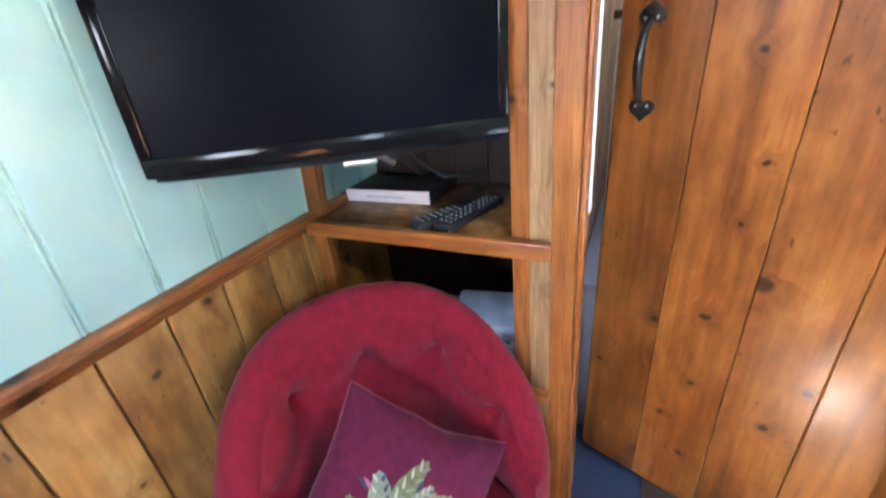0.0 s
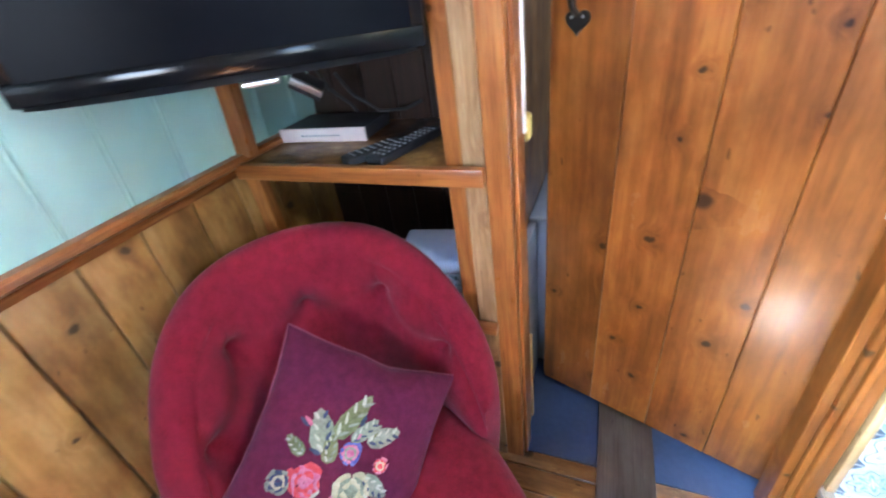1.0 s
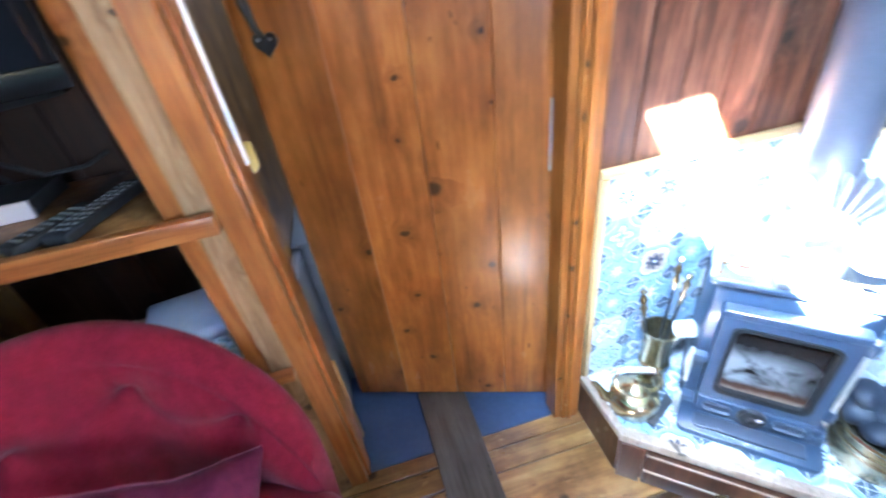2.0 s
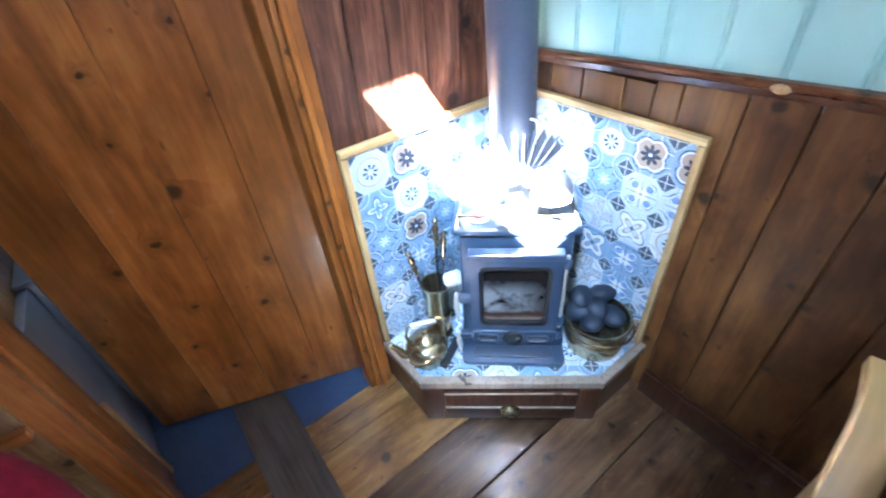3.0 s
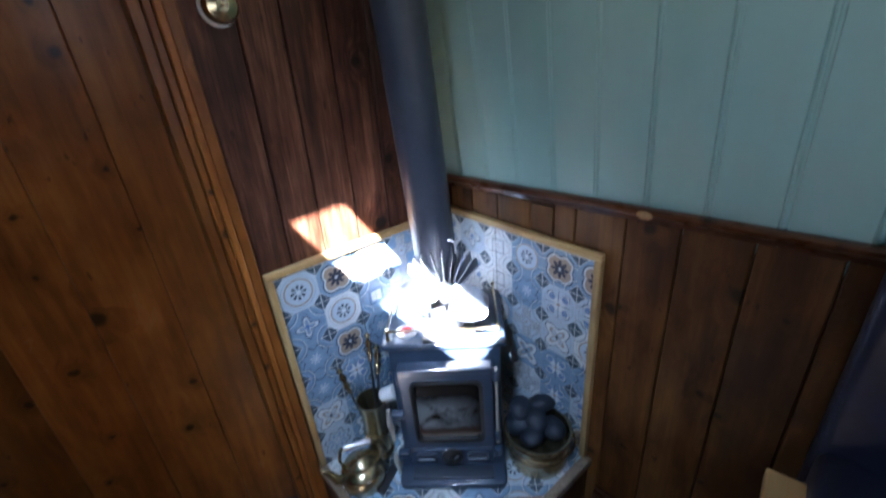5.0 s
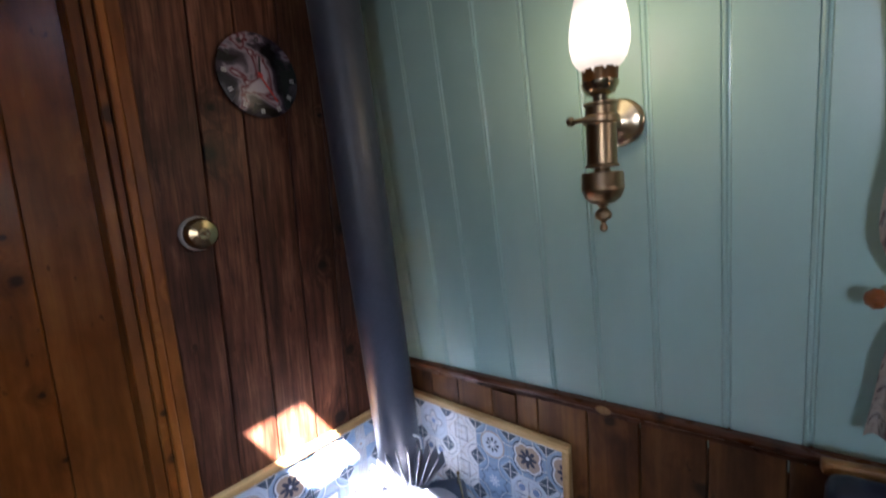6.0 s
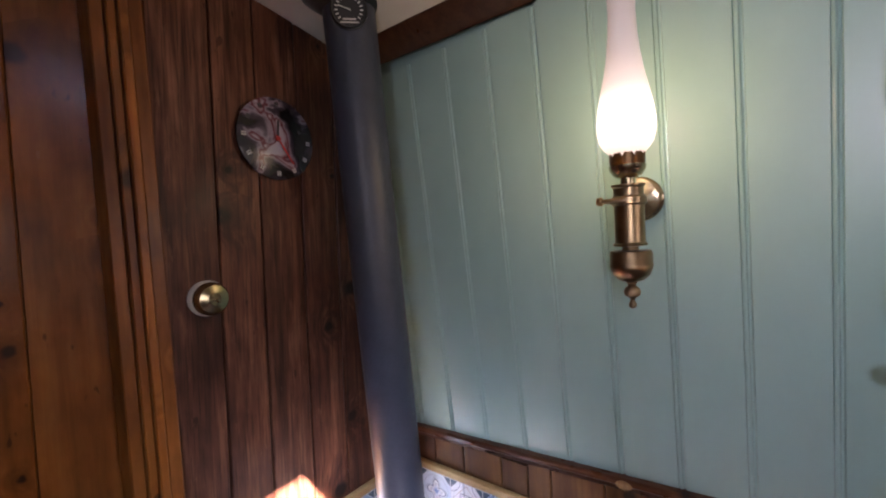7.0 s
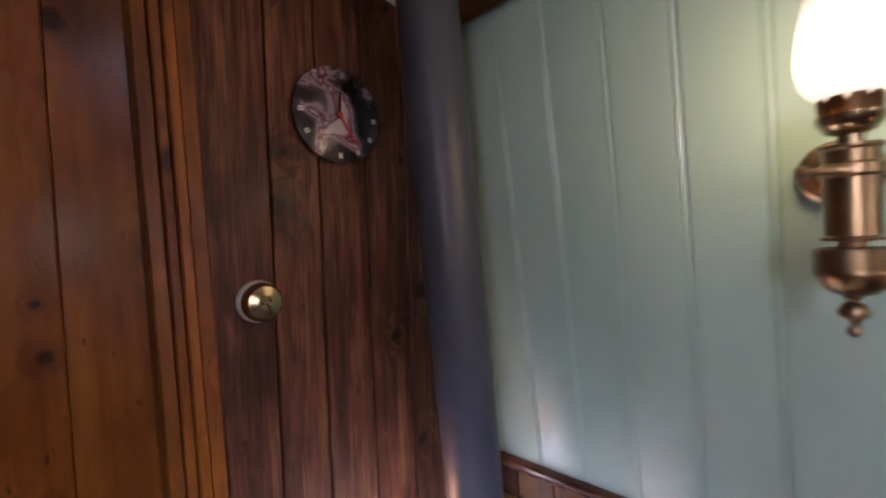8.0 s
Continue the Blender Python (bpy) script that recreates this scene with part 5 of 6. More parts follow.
# brass gallery rail round the top
for sx in (-1, 1):
    part("rail_post", lathe([(0.006, 0), (0.004, 0.006), (0.0035, 0.024), (0.006, 0.028), (0.004, 0.034)], 10), M_BRASS, stove, "", pose(sx * 0.142, 0.022, HT))
    part("rail_post", lathe([(0.006, 0), (0.004, 0.006), (0.0035, 0.024), (0.006, 0.028), (0.004, 0.034)], 10), M_BRASS, stove, "", pose(sx * 0.142, 0.235, HT))
    part("gallery_rail", tube([(sx * 0.142, 0.022, HT + 0.027), (sx * 0.142, 0.235, HT + 0.027)], 0.0032, 8), M_BRASS, stove, "brass gallery rail")
part("gallery_rail", tube([(-0.142, 0.022, HT + 0.027), (0.142, 0.022, HT + 0.027)], 0.0032, 8), M_BRASS, stove, "brass gallery rail")
part("thermometer", lathe([(0.029, 0), (0.029, 0.004), (0.025, 0.006), (0.001, 0.0062)], 26), M_SILVER, stove, "round stove top thermometer with a red centre", pose(-0.098, 0.055, HT))
part("thermometer_face", lathe([(0.016, 0), (0.016, 0.0008), (0.001, 0.0009)], 22), M_RED, stove, "", pose(-0.098, 0.055, HT + 0.0065))
part("flue_collar", lathe([(0.078, 0), (0.078, 0.012), (0.068, 0.02), (0.064, 0.045), (0.05, 0.046)], 32), M_STOVE, stove, "", pose(0.0, 0.165, HT))

# ---- flue pipe ----
F0, F1 = Vector((0.983, 0.990, 0.625)), Vector((0.902, 0.985, 2.02))
fd = (F1 - F0)
flue = empty("flue_pipe", Matrix.Translation(F0) @ fd.to_track_quat("Z", "Y").to_matrix().to_4x4(), "blue black stove flue leaning with the cabin side", "flue")
part("pipe", lathe([(0.0555, 0), (0.0555, fd.length)], 40), M_FLUE, flue)
part("joint", lathe([(0.056, 0.0), (0.0585, 0.004), (0.0585, 0.05), (0.056, 0.054)], 40), M_FLUE, flue, "", pose(0, 0, 0.02))
part("ceiling_collar", lathe([(0.054, 0), (0.095, 0.03), (0.098, 0.036), (0.05, 0.04)], 40), M_BLACK, flue, "", pose(0, 0, fd.length - 0.055))
# round gauge on the pipe
gdir = Vector((-0.66, -0.74, -0.05)).normalized()
gpos = F0.lerp(F1, 0.945) + gdir * 0.056
gauge = empty("flue_thermometer", Matrix.Translation(gpos) @ gdir.to_track_quat("Z", "Y").to_matrix().to_4x4(), "black round flue thermometer with pale markings", "thermometer")
part("case", lathe([(0.036, -0.006), (0.037, 0.006), (0.034, 0.010), (0.032, 0.008), (0.001, 0.008)], 32), M_BLACK, gauge)
for k in range(15):
    a = radians(-130 + 260 * k / 14)
    part("mark", boxed((-0.0012, 0.022, 0.0078), (0.0012, 0.028, 0.0090)), M_LABEL, gauge, "", pose(0, 0, 0, 0, 0, -math.degrees(a)))
part("mark", boxed((-0.013, -0.020, 0.0078), (0.013, -0.017, 0.0090)), M_LABEL, gauge)
part("mark", boxed((-0.018, -0.026, 0.0078), (0.018, -0.0235, 0.0090)), M_LABEL, gauge)
part("needle", boxed((-0.001, -0.004, 0.0088), (0.001, 0.022, 0.0098)), M_LABEL, gauge, "", pose(0, 0, 0, 0, 0, 70))

# ---- heat-powered stove fan ----
fan = empty("stove_fan", pose(0.918, 0.893, SC.z + HT, 0, 0, SA + 4) @ Matrix.Scale(1.35, 4), "aluminium heat powered fan on the stove top", "stove fan")
part("base", boxed((-0.05, -0.03, 0.0), (0.05, 0.04, 0.012), 0.003), M_FIN, fan)
part("stem", boxed((-0.03, -0.002, 0.012), (0.03, 0.018, 0.10), 0.004), M_FIN, fan)
for k in range(9):
    o = k - 4
    bm = boxed((-0.0013, 0.0, 0.0), (0.0013, 0.036, 0.070 - 0.0011 * o * o), 0.0006, 1)
    part("fin", bm, M_VANE, fan, "", Matrix.Translation((o * 0.0072, 0.024, 0.090)) @ pose(0, 0, 0, 0, o * 11.0, 0))
hubm = Matrix.Translation((0.0, -0.03, 0.105)) @ pose(0, 0, 0, 90, 0, 0)
hub = part("hub", lathe([(0.009, -0.03), (0.009, 0.002), (0.011, 0.004), (0.010, 0.012), (0.004, 0.015), (0.001, 0.016)], 20), M_SILVER, fan, "bright metal hub", hubm)
for k, a0 in enumerate((-22, 158)):
    def blade(u, v, a0=a0):
        r = 0.010 + 0.070 * u
        w = 0.031 * math.sin(math.pi * min(1, 0.16 + 0.78 * u)) ** 0.6 * (1 if u < 0.98 else 0.8)
        t = (v - 0.5) * 2
        return Vector((r, t * w, 0.008 - 0.014 * t * (1 - 0.3 * u)))
    bm = grid(16, 8, blade)
    bmesh.ops.solidify(bm, geom=bm.faces[:], thickness=0.0012)
    part("blade", bm, M_BLADE, fan, "broad bright blade", hubm @ pose(0, 0, 0, 0, 0, a0))
hoop = [(0.027 * math.cos(math.pi * k / 10), 0.050, 0.146 + 0.030 * math.sin(math.pi * k / 10) ** 0.3) for k in range(11)]
part("carry_handle", tube(hoop, 0.0017, 8), M_SILVER, fan, "wire carrying hoop")

# ---- hearth things ----
kettle = empty("kettle", pose(0.654, 1.008, 0.1745, 0, 0, 156) @ Matrix.Scale(1.12, 4), "small brass kettle on the hearth", "kettle")
part("body", lathe([(0.046, 0), (0.052, 0.003), (0.056, 0.012), (0.057, 0.038), (0.056, 0.048), (0.050, 0.058), (0.038, 0.066), (0.031, 0.069), (0.028, 0.070)], 32), M_BRASS, kettle)
part("lid", lathe([(0.031, 0.069), (0.031, 0.073), (0.022, 0.082), (0.007, 0.088), (0.005, 0.092), (0.009, 0.097), (0.007, 0.103), (0.001, 0.105)], 26), M_BRASS, kettle)
part("spout", tube([(0.048, 0, 0.022), (0.068, 0, 0.032), (0.078, 0, 0.055), (0.090, 0, 0.074), (0.098, 0, 0.075)], [0.014, 0.012, 0.009, 0.0075, 0.007], 12), M_BRASS, kettle)
hd = part("handle", tube([(0.042, 0, 0.062), (0.050, 0, 0.095), (0.042, 0, 0.128), (0.030, 0, 0.132), (-0.036, 0, 0.130), (-0.048, 0, 0.112), (-0.050, 0, 0.085), (-0.042, 0, 0.062)], 0.0042, 8), M_BRASS, kettle)
part("grip", tube([(0.034, 0, 0.132), (0.024, 0, 0.132), (-0.020, 0, 0.131), (-0.032, 0, 0.130)], [0.006, 0.008, 0.008, 0.006], 12), M_SILVER, hd)

can = empty("companion_stand", pose(0.742, 1.060, 0.1745), "tall brass pot holding fire irons", "fire iron stand")
part("pot", lathe([(0.036, 0), (0.042, 0.004), (0.042, 0.012), (0.034, 0.022), (0.036, 0.10), (0.038, 0.19), (0.044, 0.205), (0.046, 0.215), (0.041, 0.215), (0.036, 0.19), (0.03, 0.03)], 30), M_BRASS, can)
part("band", lathe([(0.0375, 0.088), (0.040, 0.092), (0.040, 0.098), (0.0375, 0.102)], 30), M_BRASS, can)


def iron(top_, lean_, name, mt):
    path = [(lean_[0] * 0.2, lean_[1] * 0.2, 0.04), (lean_[0], lean_[1], top_ - 0.09)]
    ob = part(name, tube(path, 0.0035, 8), M_BLACK, can)
    m = Matrix.Translation(path[1]) @ (Vector(path[1]) - Vector(path[0])).to_track_quat("Z", "Y").to_matrix().to_4x4()
    part("knob", lathe([(0.004, 0), (0.007, 0.008), (0.005, 0.016), (0.010, 0.03), (0.006, 0.045), (0.0105, 0.062), (0.005, 0.078), (0.009, 0.088), (0.002, 0.098)], 14), mt, ob, "turned brass handle", m)


iron(0.41, (0.030, 0.020), "poker", M_BRASS)
iron(0.36, (-0.052, 0.006), "shovel", M_BRASS)
iron(0.38, (0.034, -0.004), "brush", M_BRASS)
ladle = part("roll", lathe([(0.02, -0.022), (0.022, -0.02), (0.022, 0.02), (0.02, 0.022)], 20), M_PORCELAIN, can, "white rolled firelighter", pose(0.045, -0.03, 0.225, 60, 0, 40))
slice_ = prism([(-0.012, 0), (0.012, 0), (0.02, 0.10), (-0.004, 0.12)], 0, 0.006, 0.001)
tagged(part("brush_head", slice_, M_PLASTIC, None, "", pose(0.662, 0.942, 0.1745, 0, 0, -58)), "dark hearth brush lying beside the stove", "brush")

pot = empty("coal_pot", pose(1.070, 0.718, 0.1745) @ Matrix.Diagonal((1, 1, 1.12, 1)), "brass coal pot heaped with black briquettes", "coal pot")
COAL_AT = Vector((1.084, 0.738, 0.186))
part("bowl", lathe([(0.072, 0), (0.080, 0.005), (0.084, 0.02), (0.0875, 0.06), (0.0885, 0.092), (0.094, 0.098), (0.0965, 0.104), (0.094, 0.109), (0.087, 0.107), (0.084, 0.09), (0.076, 0.02)], 48), M_BRASS, pot)
part("band", lathe([(0.0872, 0.052), (0.0890, 0.055), (0.0890, 0.060), (0.0876, 0.063)], 48), M_BRASS, pot)
for a in (150, 330):
    part("lug", lathe([(0.014, 0), (0.014, 0.003), (0.008, 0.006), (0.001, 0.007)], 14), M_BRASS, pot, "", pose(0, 0, 0, 0, 0, a) @ Matrix.Translation((0.086, 0, 0.075)) @ pose(0, 0, 0, 0, 90, 0))
bail = [pose(0, 0, 0, 0, 0, 150) @ Vector((0.099 * math.cos(math.pi * k / 16), 0.102 * math.sin(math.pi * k / 16) + 0.004, 0.082 + 0.012 * math.sin(math.pi * k / 16))) for k in range(17)]
part("bail_handle", tube(bail, 0.003, 8), M_BRASS, pot)
rng = random.Random(3)
for cx_, cy_, cz_, ra in ((-0.032, -0.016, 0.092, 20), (0.026, -0.042, 0.092, 70), (0.020, 0.036, 0.100, 10), (-0.038, 0.034, 0.100, 120), (-0.002, 0.000, 0.118, 60), (0.046, 0.016, 0.130, 150), (-0.012, 0.044, 0.134, 30), (0.0, 0.0, 0.07, 0)):
    bm = bmesh.new()
    bmesh.ops.create_uvsphere(bm, u_segments=22, v_segments=14, radius=1.0)
    for v in bm.verts:
        v.co = Vector((v.co.x * 0.043, v.co.y * 0.034, v.co.z * 0.025)) + noise.noise_vector(v.co * 2 + Vector((cx_, cy_, cz_)) * 50) * 0.0025
    br = part("briquette", bm, M_COAL, None, "", Matrix.Translation(COAL_AT + Vector((cx_, cy_, cz_))) @ pose(0, 0, 0, rng.uniform(-30, 30), rng.uniform(-25, 25), ra))
    tagged(br, "smooth black coal briquette in a brass pot", "briquette", "briquettes in the pot")

# ---- wall lamp ----
LX, LY = 0.972, 0.456
lamp = empty("wall_lamp", pose(LX, LY, 1.354) @ Matrix.Diagonal((1, 1, 0.955, 1)), "brass oil style wall lamp, lit, with a frosted chimney", "wall lamp")
part("finial", lathe([(0.001, 0), (0.005, 0.003), (0.006, 0.008), (0.003, 0.014), (0.004, 0.017), (0.011, 0.022), (0.0125, 0.028), (0.010, 0.034), (0.005, 0.038), (0.008, 0.043), (0.004, 0.046)], 22), M_BRONZE, lamp)
part("cup", lathe([(0.008, 0.044), (0.018, 0.047), (0.026, 0.055), (0.0300, 0.066), (0.0310, 0.072), (0.0302, 0.0735), (0.0302, 0.090), (0.0285, 0.094), (0.012, 0.095), (0.010, 0.104)], 32), M_BRONZE, lamp)
part("cylinder", lathe([(0.010, 0.100), (0.024, 0.102), (0.0245, 0.105), (0.0215, 0.107), (0.0215, 0.193), (0.024, 0.196), (0.024, 0.199), (0.012, 0.2)], 32), M_BRONZE, lamp)
part("ring", lathe([(0.0225, 0.166), (0.0255, 0.169), (0.0255, 0.178), (0.0225, 0.181)], 32), M_BRONZE, lamp)
part("burner", lathe([(0.011, 0.199), (0.011, 0.209), (0.020, 0.213), (0.0255, 0.222), (0.0265, 0.229), (0.022, 0.231), (0.01, 0.232)], 30), M_BRASS, lamp)
cr = grid(48, 3, lambda u, v: Vector(((0.0245 + 0.001 * v) * math.cos(2 * math.pi * u), (0.0245 + 0.001 * v) * math.sin(2 * math.pi * u), 0.229 + v * (0.012 + 0.012 * abs(math.sin(math.pi * u * 10))))), True)
bmesh.ops.solidify(cr, geom=cr.faces[:], thickness=0.001)
part("gallery", cr, M_GALLERY, lamp, "scalloped brass gallery")
ch = [(0.0215, 0.236), (0.0222, 0.245), (0.0262, 0.249), (0.032, 0.255), (0.0375, 0.264), (0.0410, 0.280), (0.0415, 0.297), (0.0390, 0.320), (0.0340, 0.346), (0.0280, 0.374), (0.0238, 0.402), (0.0208, 0.432), (0.0192, 0.465), (0.0200, 0.488), (0.0186, 0.488), (0.0178, 0.462), (0.0222, 0.402), (0.0372, 0.320), (0.0396, 0.292), (0.0340, 0.262), (0.02, 0.238)]
chim = part("chimney", lathe(ch, 40, closed=True), M_CHIMNEY, lamp, "lit frosted glass chimney")
chim.visible_shadow = False
thumb = part("thumb_screw", tube([(-0.022, 0.0, 0.173), (-0.028, 0.010, 0.173), (-0.030, 0.020, 0.173), (-0.028, 0.032, 0.174)], [0.009, 0.005, 0.004, 0.0035], 10), M_BRONZE, lamp)
part("knurl", lathe([(0.006, 0), (0.0075, 0.003), (0.006, 0.008)], 14), M_BRONZE, thumb, "", Matrix.Translation((-0.028, 0.030, 0.174)) @ pose(0, 0, 0, -90, 0, 0))
part("arm", tube([(0.022, 0.002, 0.174), (0.06, 0.006, 0.172), (0.118, 0.016, 0.178)], [0.007, 0.006, 0.008], 12), M_BRONZE, lamp)
part("wall_plate", lathe([(0.041, 0), (0.042, 0.004), (0.039, 0.008), (0.033, 0.010), (0.02, 0.014), (0.012, 0.02), (0.001, 0.021)], 32), M_BRASS, lamp, "round brass wall plate", Matrix.Translation((0.1275, 0.016, 0.180)) @ pose(0, 0, 0, 0, -90 - LEAN_DEG, 0))
bulb = new("lamp_bulb", bpy.data.lights.new("lamp_bulb", "POINT"))
bulb.data.energy, bulb.data.color, bulb.data.shadow_soft_size = 0.018, (1.0, 0.78, 0.38), 0.04
bulb.location = (LX - 0.001, LY, 1.354 + 0.280)

# ---- switch and clock on the bulkhead ----
sw = empty("light_switch", pose(0.638, B, 1.388, 90, 0, 0), "domed brass switch on a white pattress", "light switch")
part("pattress", lathe([(0.0345, 0), (0.0345, 0.008), (0.032, 0.012), (0.01, 0.0155)], 32), M_PORCELAIN, sw, "white round pattress")
part("dome", lathe([(0.031, 0.0152), (0.032, 0.018), (0.031, 0.028), (0.026, 0.036), (0.012, 0.039), (0.011, 0.042), (0.009, 0.042), (0.008, 0.039), (0.001, 0.039)], 32), M_BRASS, sw, "brass dome")
part("dolly", lathe([(0.0035, 0.038), (0.004, 0.046), (0.005, 0.053), (0.003, 0.056), (0.001, 0.056)], 14), M_BRASS, sw)

clock = empty("wall_clock", pose(0.805, B - 0.001, 1.712, 90, 0, 0), "round glass wall clock with a dark grey printed face", "clock")
part("face", lathe([(0.086, 0.004), (0.089, 0.006), (0.089, 0.012), (0.087, 0.013), (0.001, 0.0131)], 56), M_CLOCK, clock)
part("movement", boxed((-0.028, -0.028, 0.0), (0.028, 0.028, 0.0055), 0.001), M_PLASTIC, clock)
for k in range(12):
    a = radians(30 * k)
    dark = k in (0, 1, 10, 11, 2)
    part("numeral_mark", boxed((-0.0016, 0.070, 0.0128), (0.0016, 0.080, 0.0140)), M_PLASTIC if dark else M_LABEL, clock, "", pose(0, 0, 0, 0, 0, -30 * k))
    part("numeral_mark", boxed((0.0032, 0.070, 0.0128), (0.0062, 0.080, 0.0140)), M_PLASTIC if dark else M_LABEL, clock, "", pose(0, 0, 0, 0, 0, -30 * k))
part("hour_hand", boxed((-0.0022, -0.006, 0.0145), (0.0022, 0.040, 0.0155)), M_BLACK, clock, "", pose(0, 0, 0, 0, 0, -5))
part("minute_hand", boxed((-0.0016, -0.008, 0.016), (0.0016, 0.062, 0.017)), M_RED, clock, "red minute hand", pose(0, 0, 0, 0, 0, -148))
part("hub", lathe([(0.005, 0.013), (0.005, 0.019), (0.001, 0.0195)], 16), M_RED, clock)

# ---- bentwood armchair by the right side ----
arm_chair = empty("bentwood_armchair", pose(1.035, 0.205, 0, 0, 0, 10) @ pose(-1.035, -0.2, 0), "pale bentwood armchair with navy leather cushions", "armchair")


def arc_path(pts, n=7):
    """Rounds the inner corners of a path."""
    out = [Vector(pts[0])]
    for a, b, c in zip(pts, pts[1:], pts[2:]):
        a, b, c = Vector(a), Vector(b), Vector(c)
        r = min((a - b).length, (c - b).length) * 0.45
        p, q = b + (a - b).normalized() * r, b + (c - b).normalized() * r
        out += [p.lerp(b, k / n).lerp(b.lerp(q, k / n), k / n) for k in range(n + 1)]
    return out + [Vector(pts[-1])]


for yy, nm in ((0.198, "arm"), (-0.452, "arm")):
    path = arc_path([(1.035, yy, 0.618), (0.925, yy, 0.622), (0.80, yy, 0.50), (0.70, yy, 0.28), (0.64, yy, 0.012), (0.72, yy, 0.012), (1.02, yy, 0.012)])
    part(nm, ribbon(path, 0.058, 0.026), M_BIRCH, arm_chair, "pale lacquered bentwood arm")
    part("rear_leg", ribbon(arc_path([(1.0, yy - math.copysign(0.046, yy), 0.014), (1.01, yy - math.copysign(0.046, yy), 0.30), (1.055, yy - math.copysign(0.046, yy), 0.50)]), 0.028, 0.03), M_BIRCH, arm_chair)
for xx, zz in ((1.0, 0.30), (0.68, 0.34), (1.062, 0.90)):
    part("cross_rail", boxed((xx - 0.012, -0.42, zz - 0.03), (xx + 0.012, 0.166, zz + 0.03) if zz < 0.5 else (xx + 0.012, 0.15, zz + 0.03), 0.004), M_BIRCH, arm_chair)


def pad(bm_f, nm, m, label):
    return part(nm, bm_f, M_LEATHER, arm_chair, label, m)


def cushion_block(sx, sy, sz, puff, seed):
    """A padded slab with welted seams and soft dents."""
    bm = bmesh.new()
    box(bm, (-sx, -sy, -sz), (sx, sy, sz), min(sz * 0.7, 0.03), 3)
    bmesh.ops.subdivide_edges(bm, edges=[e for e in bm.edges if e.calc_length() > 0.1], cuts=14, use_grid_fill=True)
    for v in bm.verts:
        fx, fy = v.co.x / sx, v.co.y / sy
        k = max(0, 1 - fx * fx) * max(0, 1 - fy * fy)
        v.co.z += math.copysign(puff * k ** 0.6, v.co.z) + 0.004 * noise.noise(Vector((v.co.x * 14, v.co.y * 14, seed)))
    return bm


back_pad = pad(cushion_block(0.26, 0.31, 0.03, 0.014, 1), "back_cushion", pose(1.035, -0.125, 0.765, 0, 79, -8), "navy leather back cushion")
seat_pad = pad(cushion_block(0.285, 0.288, 0.055, 0.018, 2), "seat_cushion", pose(0.800, -0.112, 0.632, 0, -2, 0), "navy leather seat cushion")
part("stitching", tube([(-0.25, 0.272, 0.051), (-0.12, 0.275, 0.0525), (0, 0.276, 0.053), (0.12, 0.275, 0.0525), (0.25, 0.272, 0.051)], 0.0010, 6), M_THREAD, seat_pad, "pale stitched seam")
part("top_rail", boxed((1.068, -0.42, 1.000), (1.086, 0.185, 1.020), 0.004), M_HONEY, arm_chair, "pale wooden top rail")

# ---- curtain, tie-back and window on the right side ----
for side in (1, -1):
    x = (R if side > 0 else L)
    win = empty("window_1" if side > 0 else "window_2", pose(x + side * -0.05, -0.59 if side > 0 else -0.26, 1.43 if side > 0 else 1.555) @ (Matrix.Diagonal((1, 0.52, 1, 1)) if side > 0 else Matrix.Diagonal((1, 0.33, 0.50, 1))), "small wooden framed cabin side window", "window", "", "structure")
    for lo, hi in (((-0.02, -0.40, -0.28), (0.03, -0.36, 0.28)), ((-0.02, 0.36, -0.28), (0.03, 0.40, 0.28)), ((-0.02, -0.36, -0.28), (0.03, 0.36, -0.25)), ((-0.02, -0.36, 0.25), (0.03, 0.36, 0.28))):
        part("window_frame", boxed(lo, hi, 0.003), M_DADO, win)

# invented frame round the rear fill lamp's opening
win = empty("rear_fill_window", pose(0.20, -2.60, 1.45), "wooden framed end window, unseen, added for the rear fill lamp", "window", "", "structure")
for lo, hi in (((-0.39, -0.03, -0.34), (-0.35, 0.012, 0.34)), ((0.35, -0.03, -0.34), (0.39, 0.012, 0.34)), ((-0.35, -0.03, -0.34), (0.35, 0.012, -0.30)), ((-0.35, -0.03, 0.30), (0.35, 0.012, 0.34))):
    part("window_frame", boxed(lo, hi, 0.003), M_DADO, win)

cz0, cz1 = 1.055, 1.72
CURTAIN_Y = 0.086


def curtain_f(u, v):
    z = cz0 + (cz1 - cz0) * v
    waist = 1 - 0.45 * math.exp(-((z - 1.258) / 0.05) ** 2)
    t = math.tan(radians(LEAN_DEG))
    x0 = R - t * (z - DADO) - 0.045
    y = CURTAIN_Y + (u - 0.5) * 0.13 * waist
    return Vector((x0 - 0.014 * math.sin(u * 6 * math.pi) * waist - 0.01, y + 0.006 * math.sin(z * 20), z))


bm = grid(60, 36, curtain_f)
bmesh.ops.solidify(bm, geom=bm.faces[:], thickness=0.002)
curtain = empty("curtain", pose(0, 0, 0), "cream floral curtain gathered in a tie-back", "curtain")
part("cloth", bm, M_CURTAIN, curtain)
tie = empty("curtain_tieback", pose(1.10, 0.150, 1.258), "turned brass curtain holdback with a dark wooden end", "tie-back")
part("bar", tube([(0.03, -0.01, 0), (-0.01, -0.01, 0), (-0.03, -0.02, 0), (-0.035, -0.06, 0.0), (-0.035, -0.14, 0.0)], 0.0075, 10), M_BRASS, tie)
part("end_knob", lathe([(0.004, -0.004), (0.012, 0.002), (0.014, 0.010), (0.008, 0.018), (0.001, 0.02)], 16), M_DADO, tie, "", Matrix.Translation((-0.025, -0.004, 0)) @ pose(0, 0, 0, -90, 0, 0))

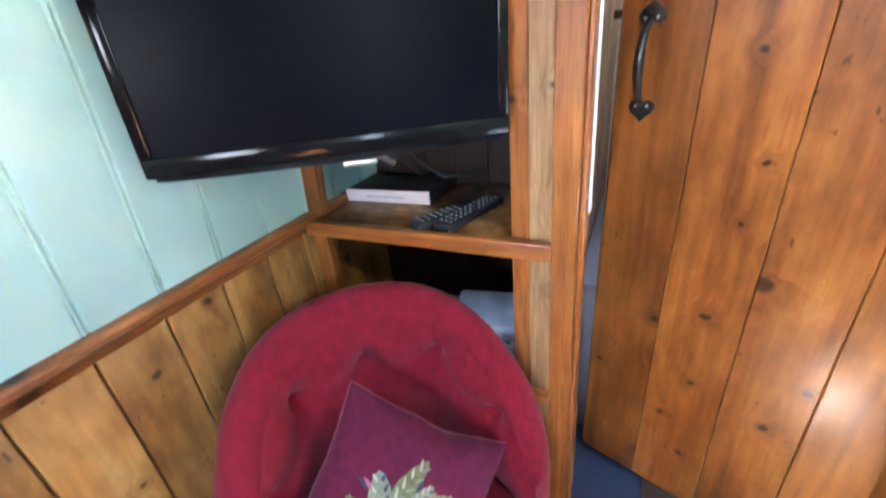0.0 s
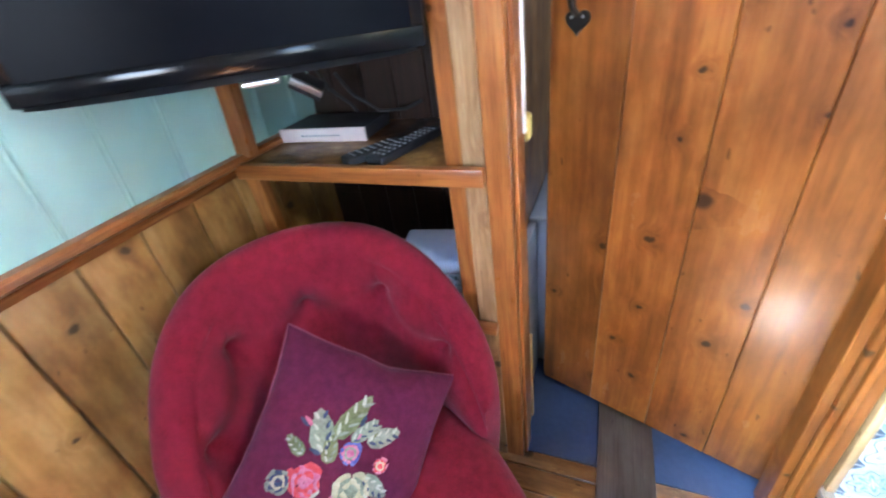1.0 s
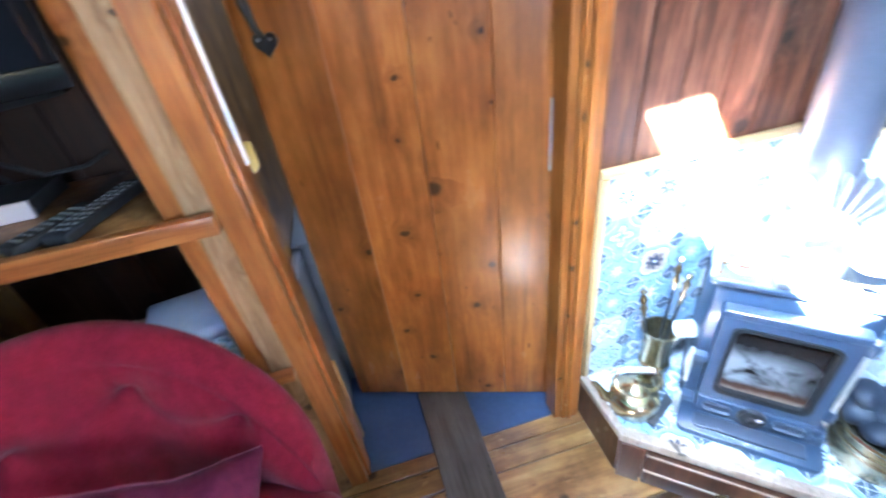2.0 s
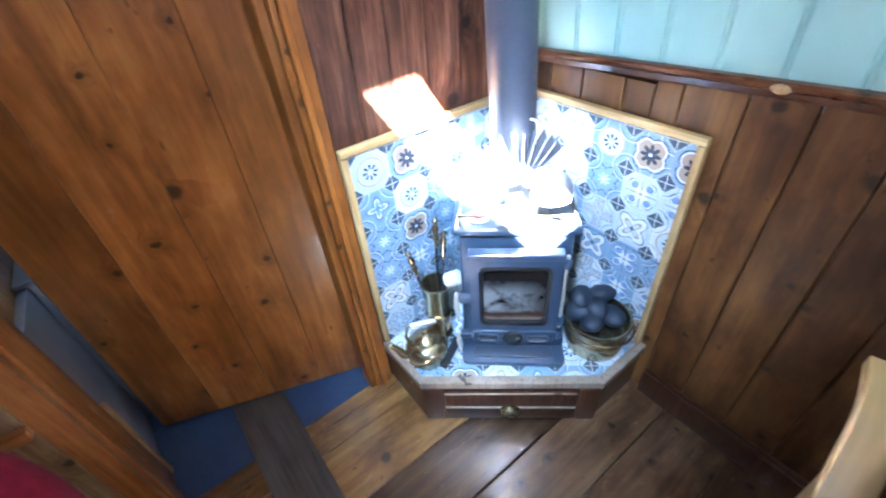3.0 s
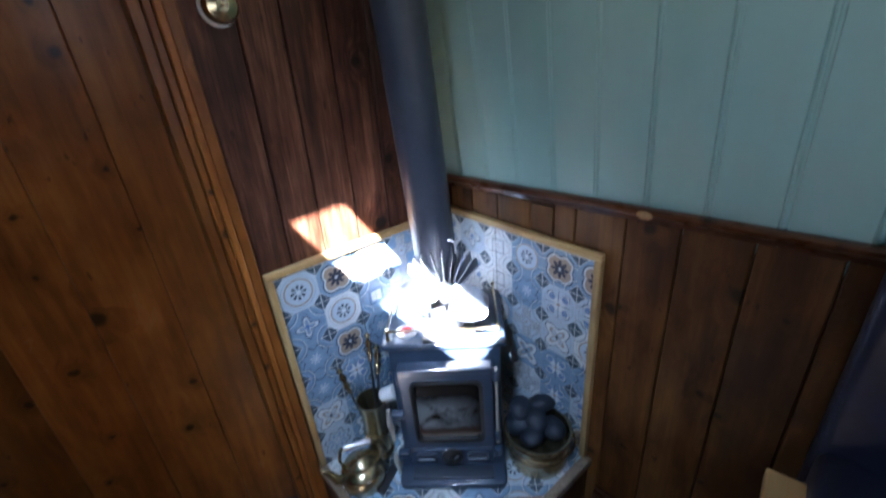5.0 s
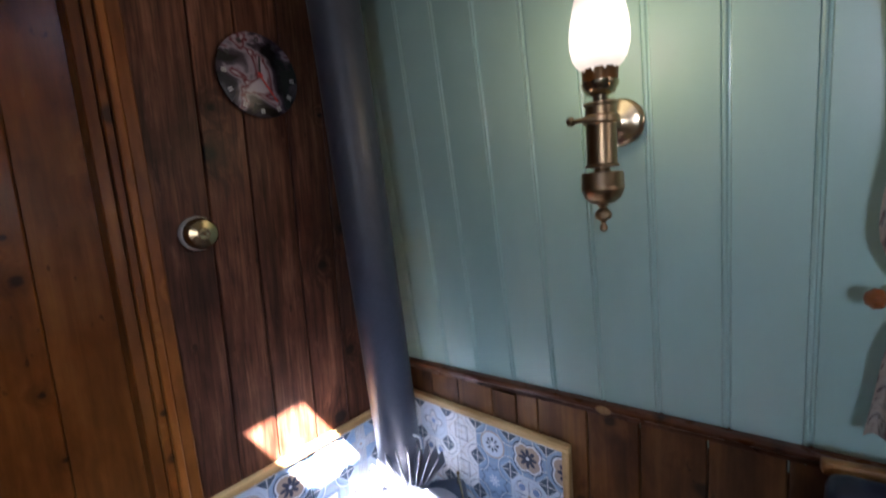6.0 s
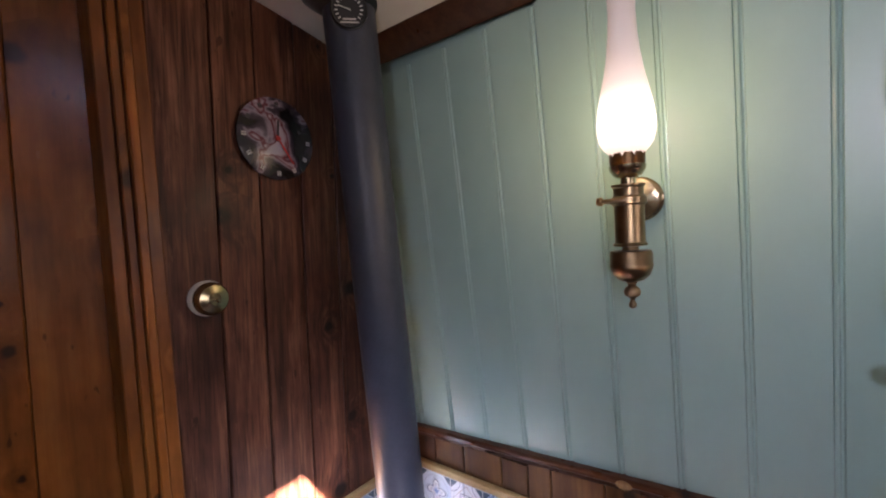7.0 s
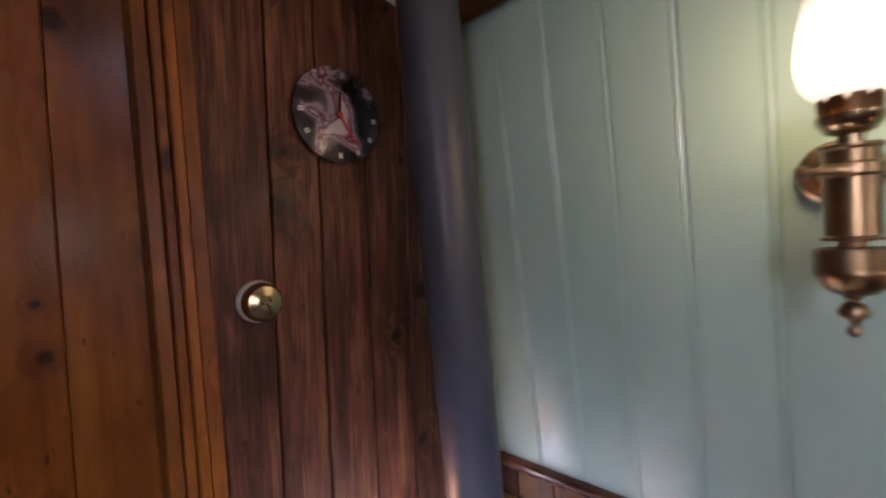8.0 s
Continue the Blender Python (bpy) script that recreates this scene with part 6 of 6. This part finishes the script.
# ---- boards of walls and floor ----
BEADED = {}


def beaded_board(parent, w, length, m):
    """Painted board with a double bead along one edge; face to local -y."""
    key = (round(w, 4), round(length, 3))
    if key not in BEADED:
        t = 0.012
        pr = [(-w / 2, t), (-w / 2, 0.004), (-w / 2 + 0.002, 0.0), (w / 2 - 0.0125, 0.0), (w / 2 - 0.0112, 0.0030), (w / 2 - 0.0100, 0.0012), (w / 2 - 0.0075, -0.0008), (w / 2 - 0.005, 0.0002), (w / 2 - 0.0036, 0.0030), (w / 2 - 0.002, 0.004), (w / 2, 0.0045), (w / 2, t)]
        k = len(pr)
        me = bpy.data.meshes.new("board")
        me.from_pydata([(x, y, z) for z in (0, length) for x, y in pr], [], [(i, (i + 1) % k, k + (i + 1) % k, k + i) for i in range(k)])
        me.materials.append(M_MINT)
        BEADED[key] = me
    return part("board", BEADED[key], None, parent, "", m)


BW = 0.1085
for i in range(12):
    y = 1.183 - BW * (i + 0.5)
    foot = rail_top(y) - 0.032
    beaded_board(upper_right, BW, 0.985, pose(R - 0.010 - (foot - DADO) * math.tan(radians(LEAN_DEG)), y, foot, 0, -LEAN_DEG, 0) @ pose(0, 0, 0, 0, 0, -90))
BL = 0.126
for i in range(12):
    y = 1.454 - BL * (i + 0.5) + 0.036
    if y - BL / 2 > -0.1:
        beaded_board(upper_left, BL, 0.99, pose(L + 0.010, y, DADO, 0, LEAN_DEG, 0) @ pose(0, 0, 0, 0, 0, 90))

# bulkhead planks
edges = [0.515, 0.626, 0.716, 0.816, 0.914, 1.015, 1.118]
for a, b in zip(edges, edges[1:]):
    plank(bulk, b - a - 0.003, 0.019, 2.03, M_DARK, pose((a + b) / 2, B + 0.0, 0, 0, 1.72, 0))
# lower lining of both sides
ye = [1.145, 1.05, 0.95, 0.834, 0.761, 0.701, 0.579, 0.469, 0.350, 0.235, 0.11, -0.02, -0.15, -0.28, -0.41, -0.54]
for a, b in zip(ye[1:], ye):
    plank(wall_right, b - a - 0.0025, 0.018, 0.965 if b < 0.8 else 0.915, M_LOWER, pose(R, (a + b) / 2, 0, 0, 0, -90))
for i in range(11):
    plank(wall_left, 0.1225, 0.018, DADO - 0.03, M_HONEY, pose(L, 1.412 - 0.1255 * i, 0, 0, 0, 90))
# floor planks across the boat
fe = [1.158, 1.105, 1.035, 0.850, 0.665, 0.485, 0.295, 0.11, -0.08, -0.27, -0.46, -0.65]
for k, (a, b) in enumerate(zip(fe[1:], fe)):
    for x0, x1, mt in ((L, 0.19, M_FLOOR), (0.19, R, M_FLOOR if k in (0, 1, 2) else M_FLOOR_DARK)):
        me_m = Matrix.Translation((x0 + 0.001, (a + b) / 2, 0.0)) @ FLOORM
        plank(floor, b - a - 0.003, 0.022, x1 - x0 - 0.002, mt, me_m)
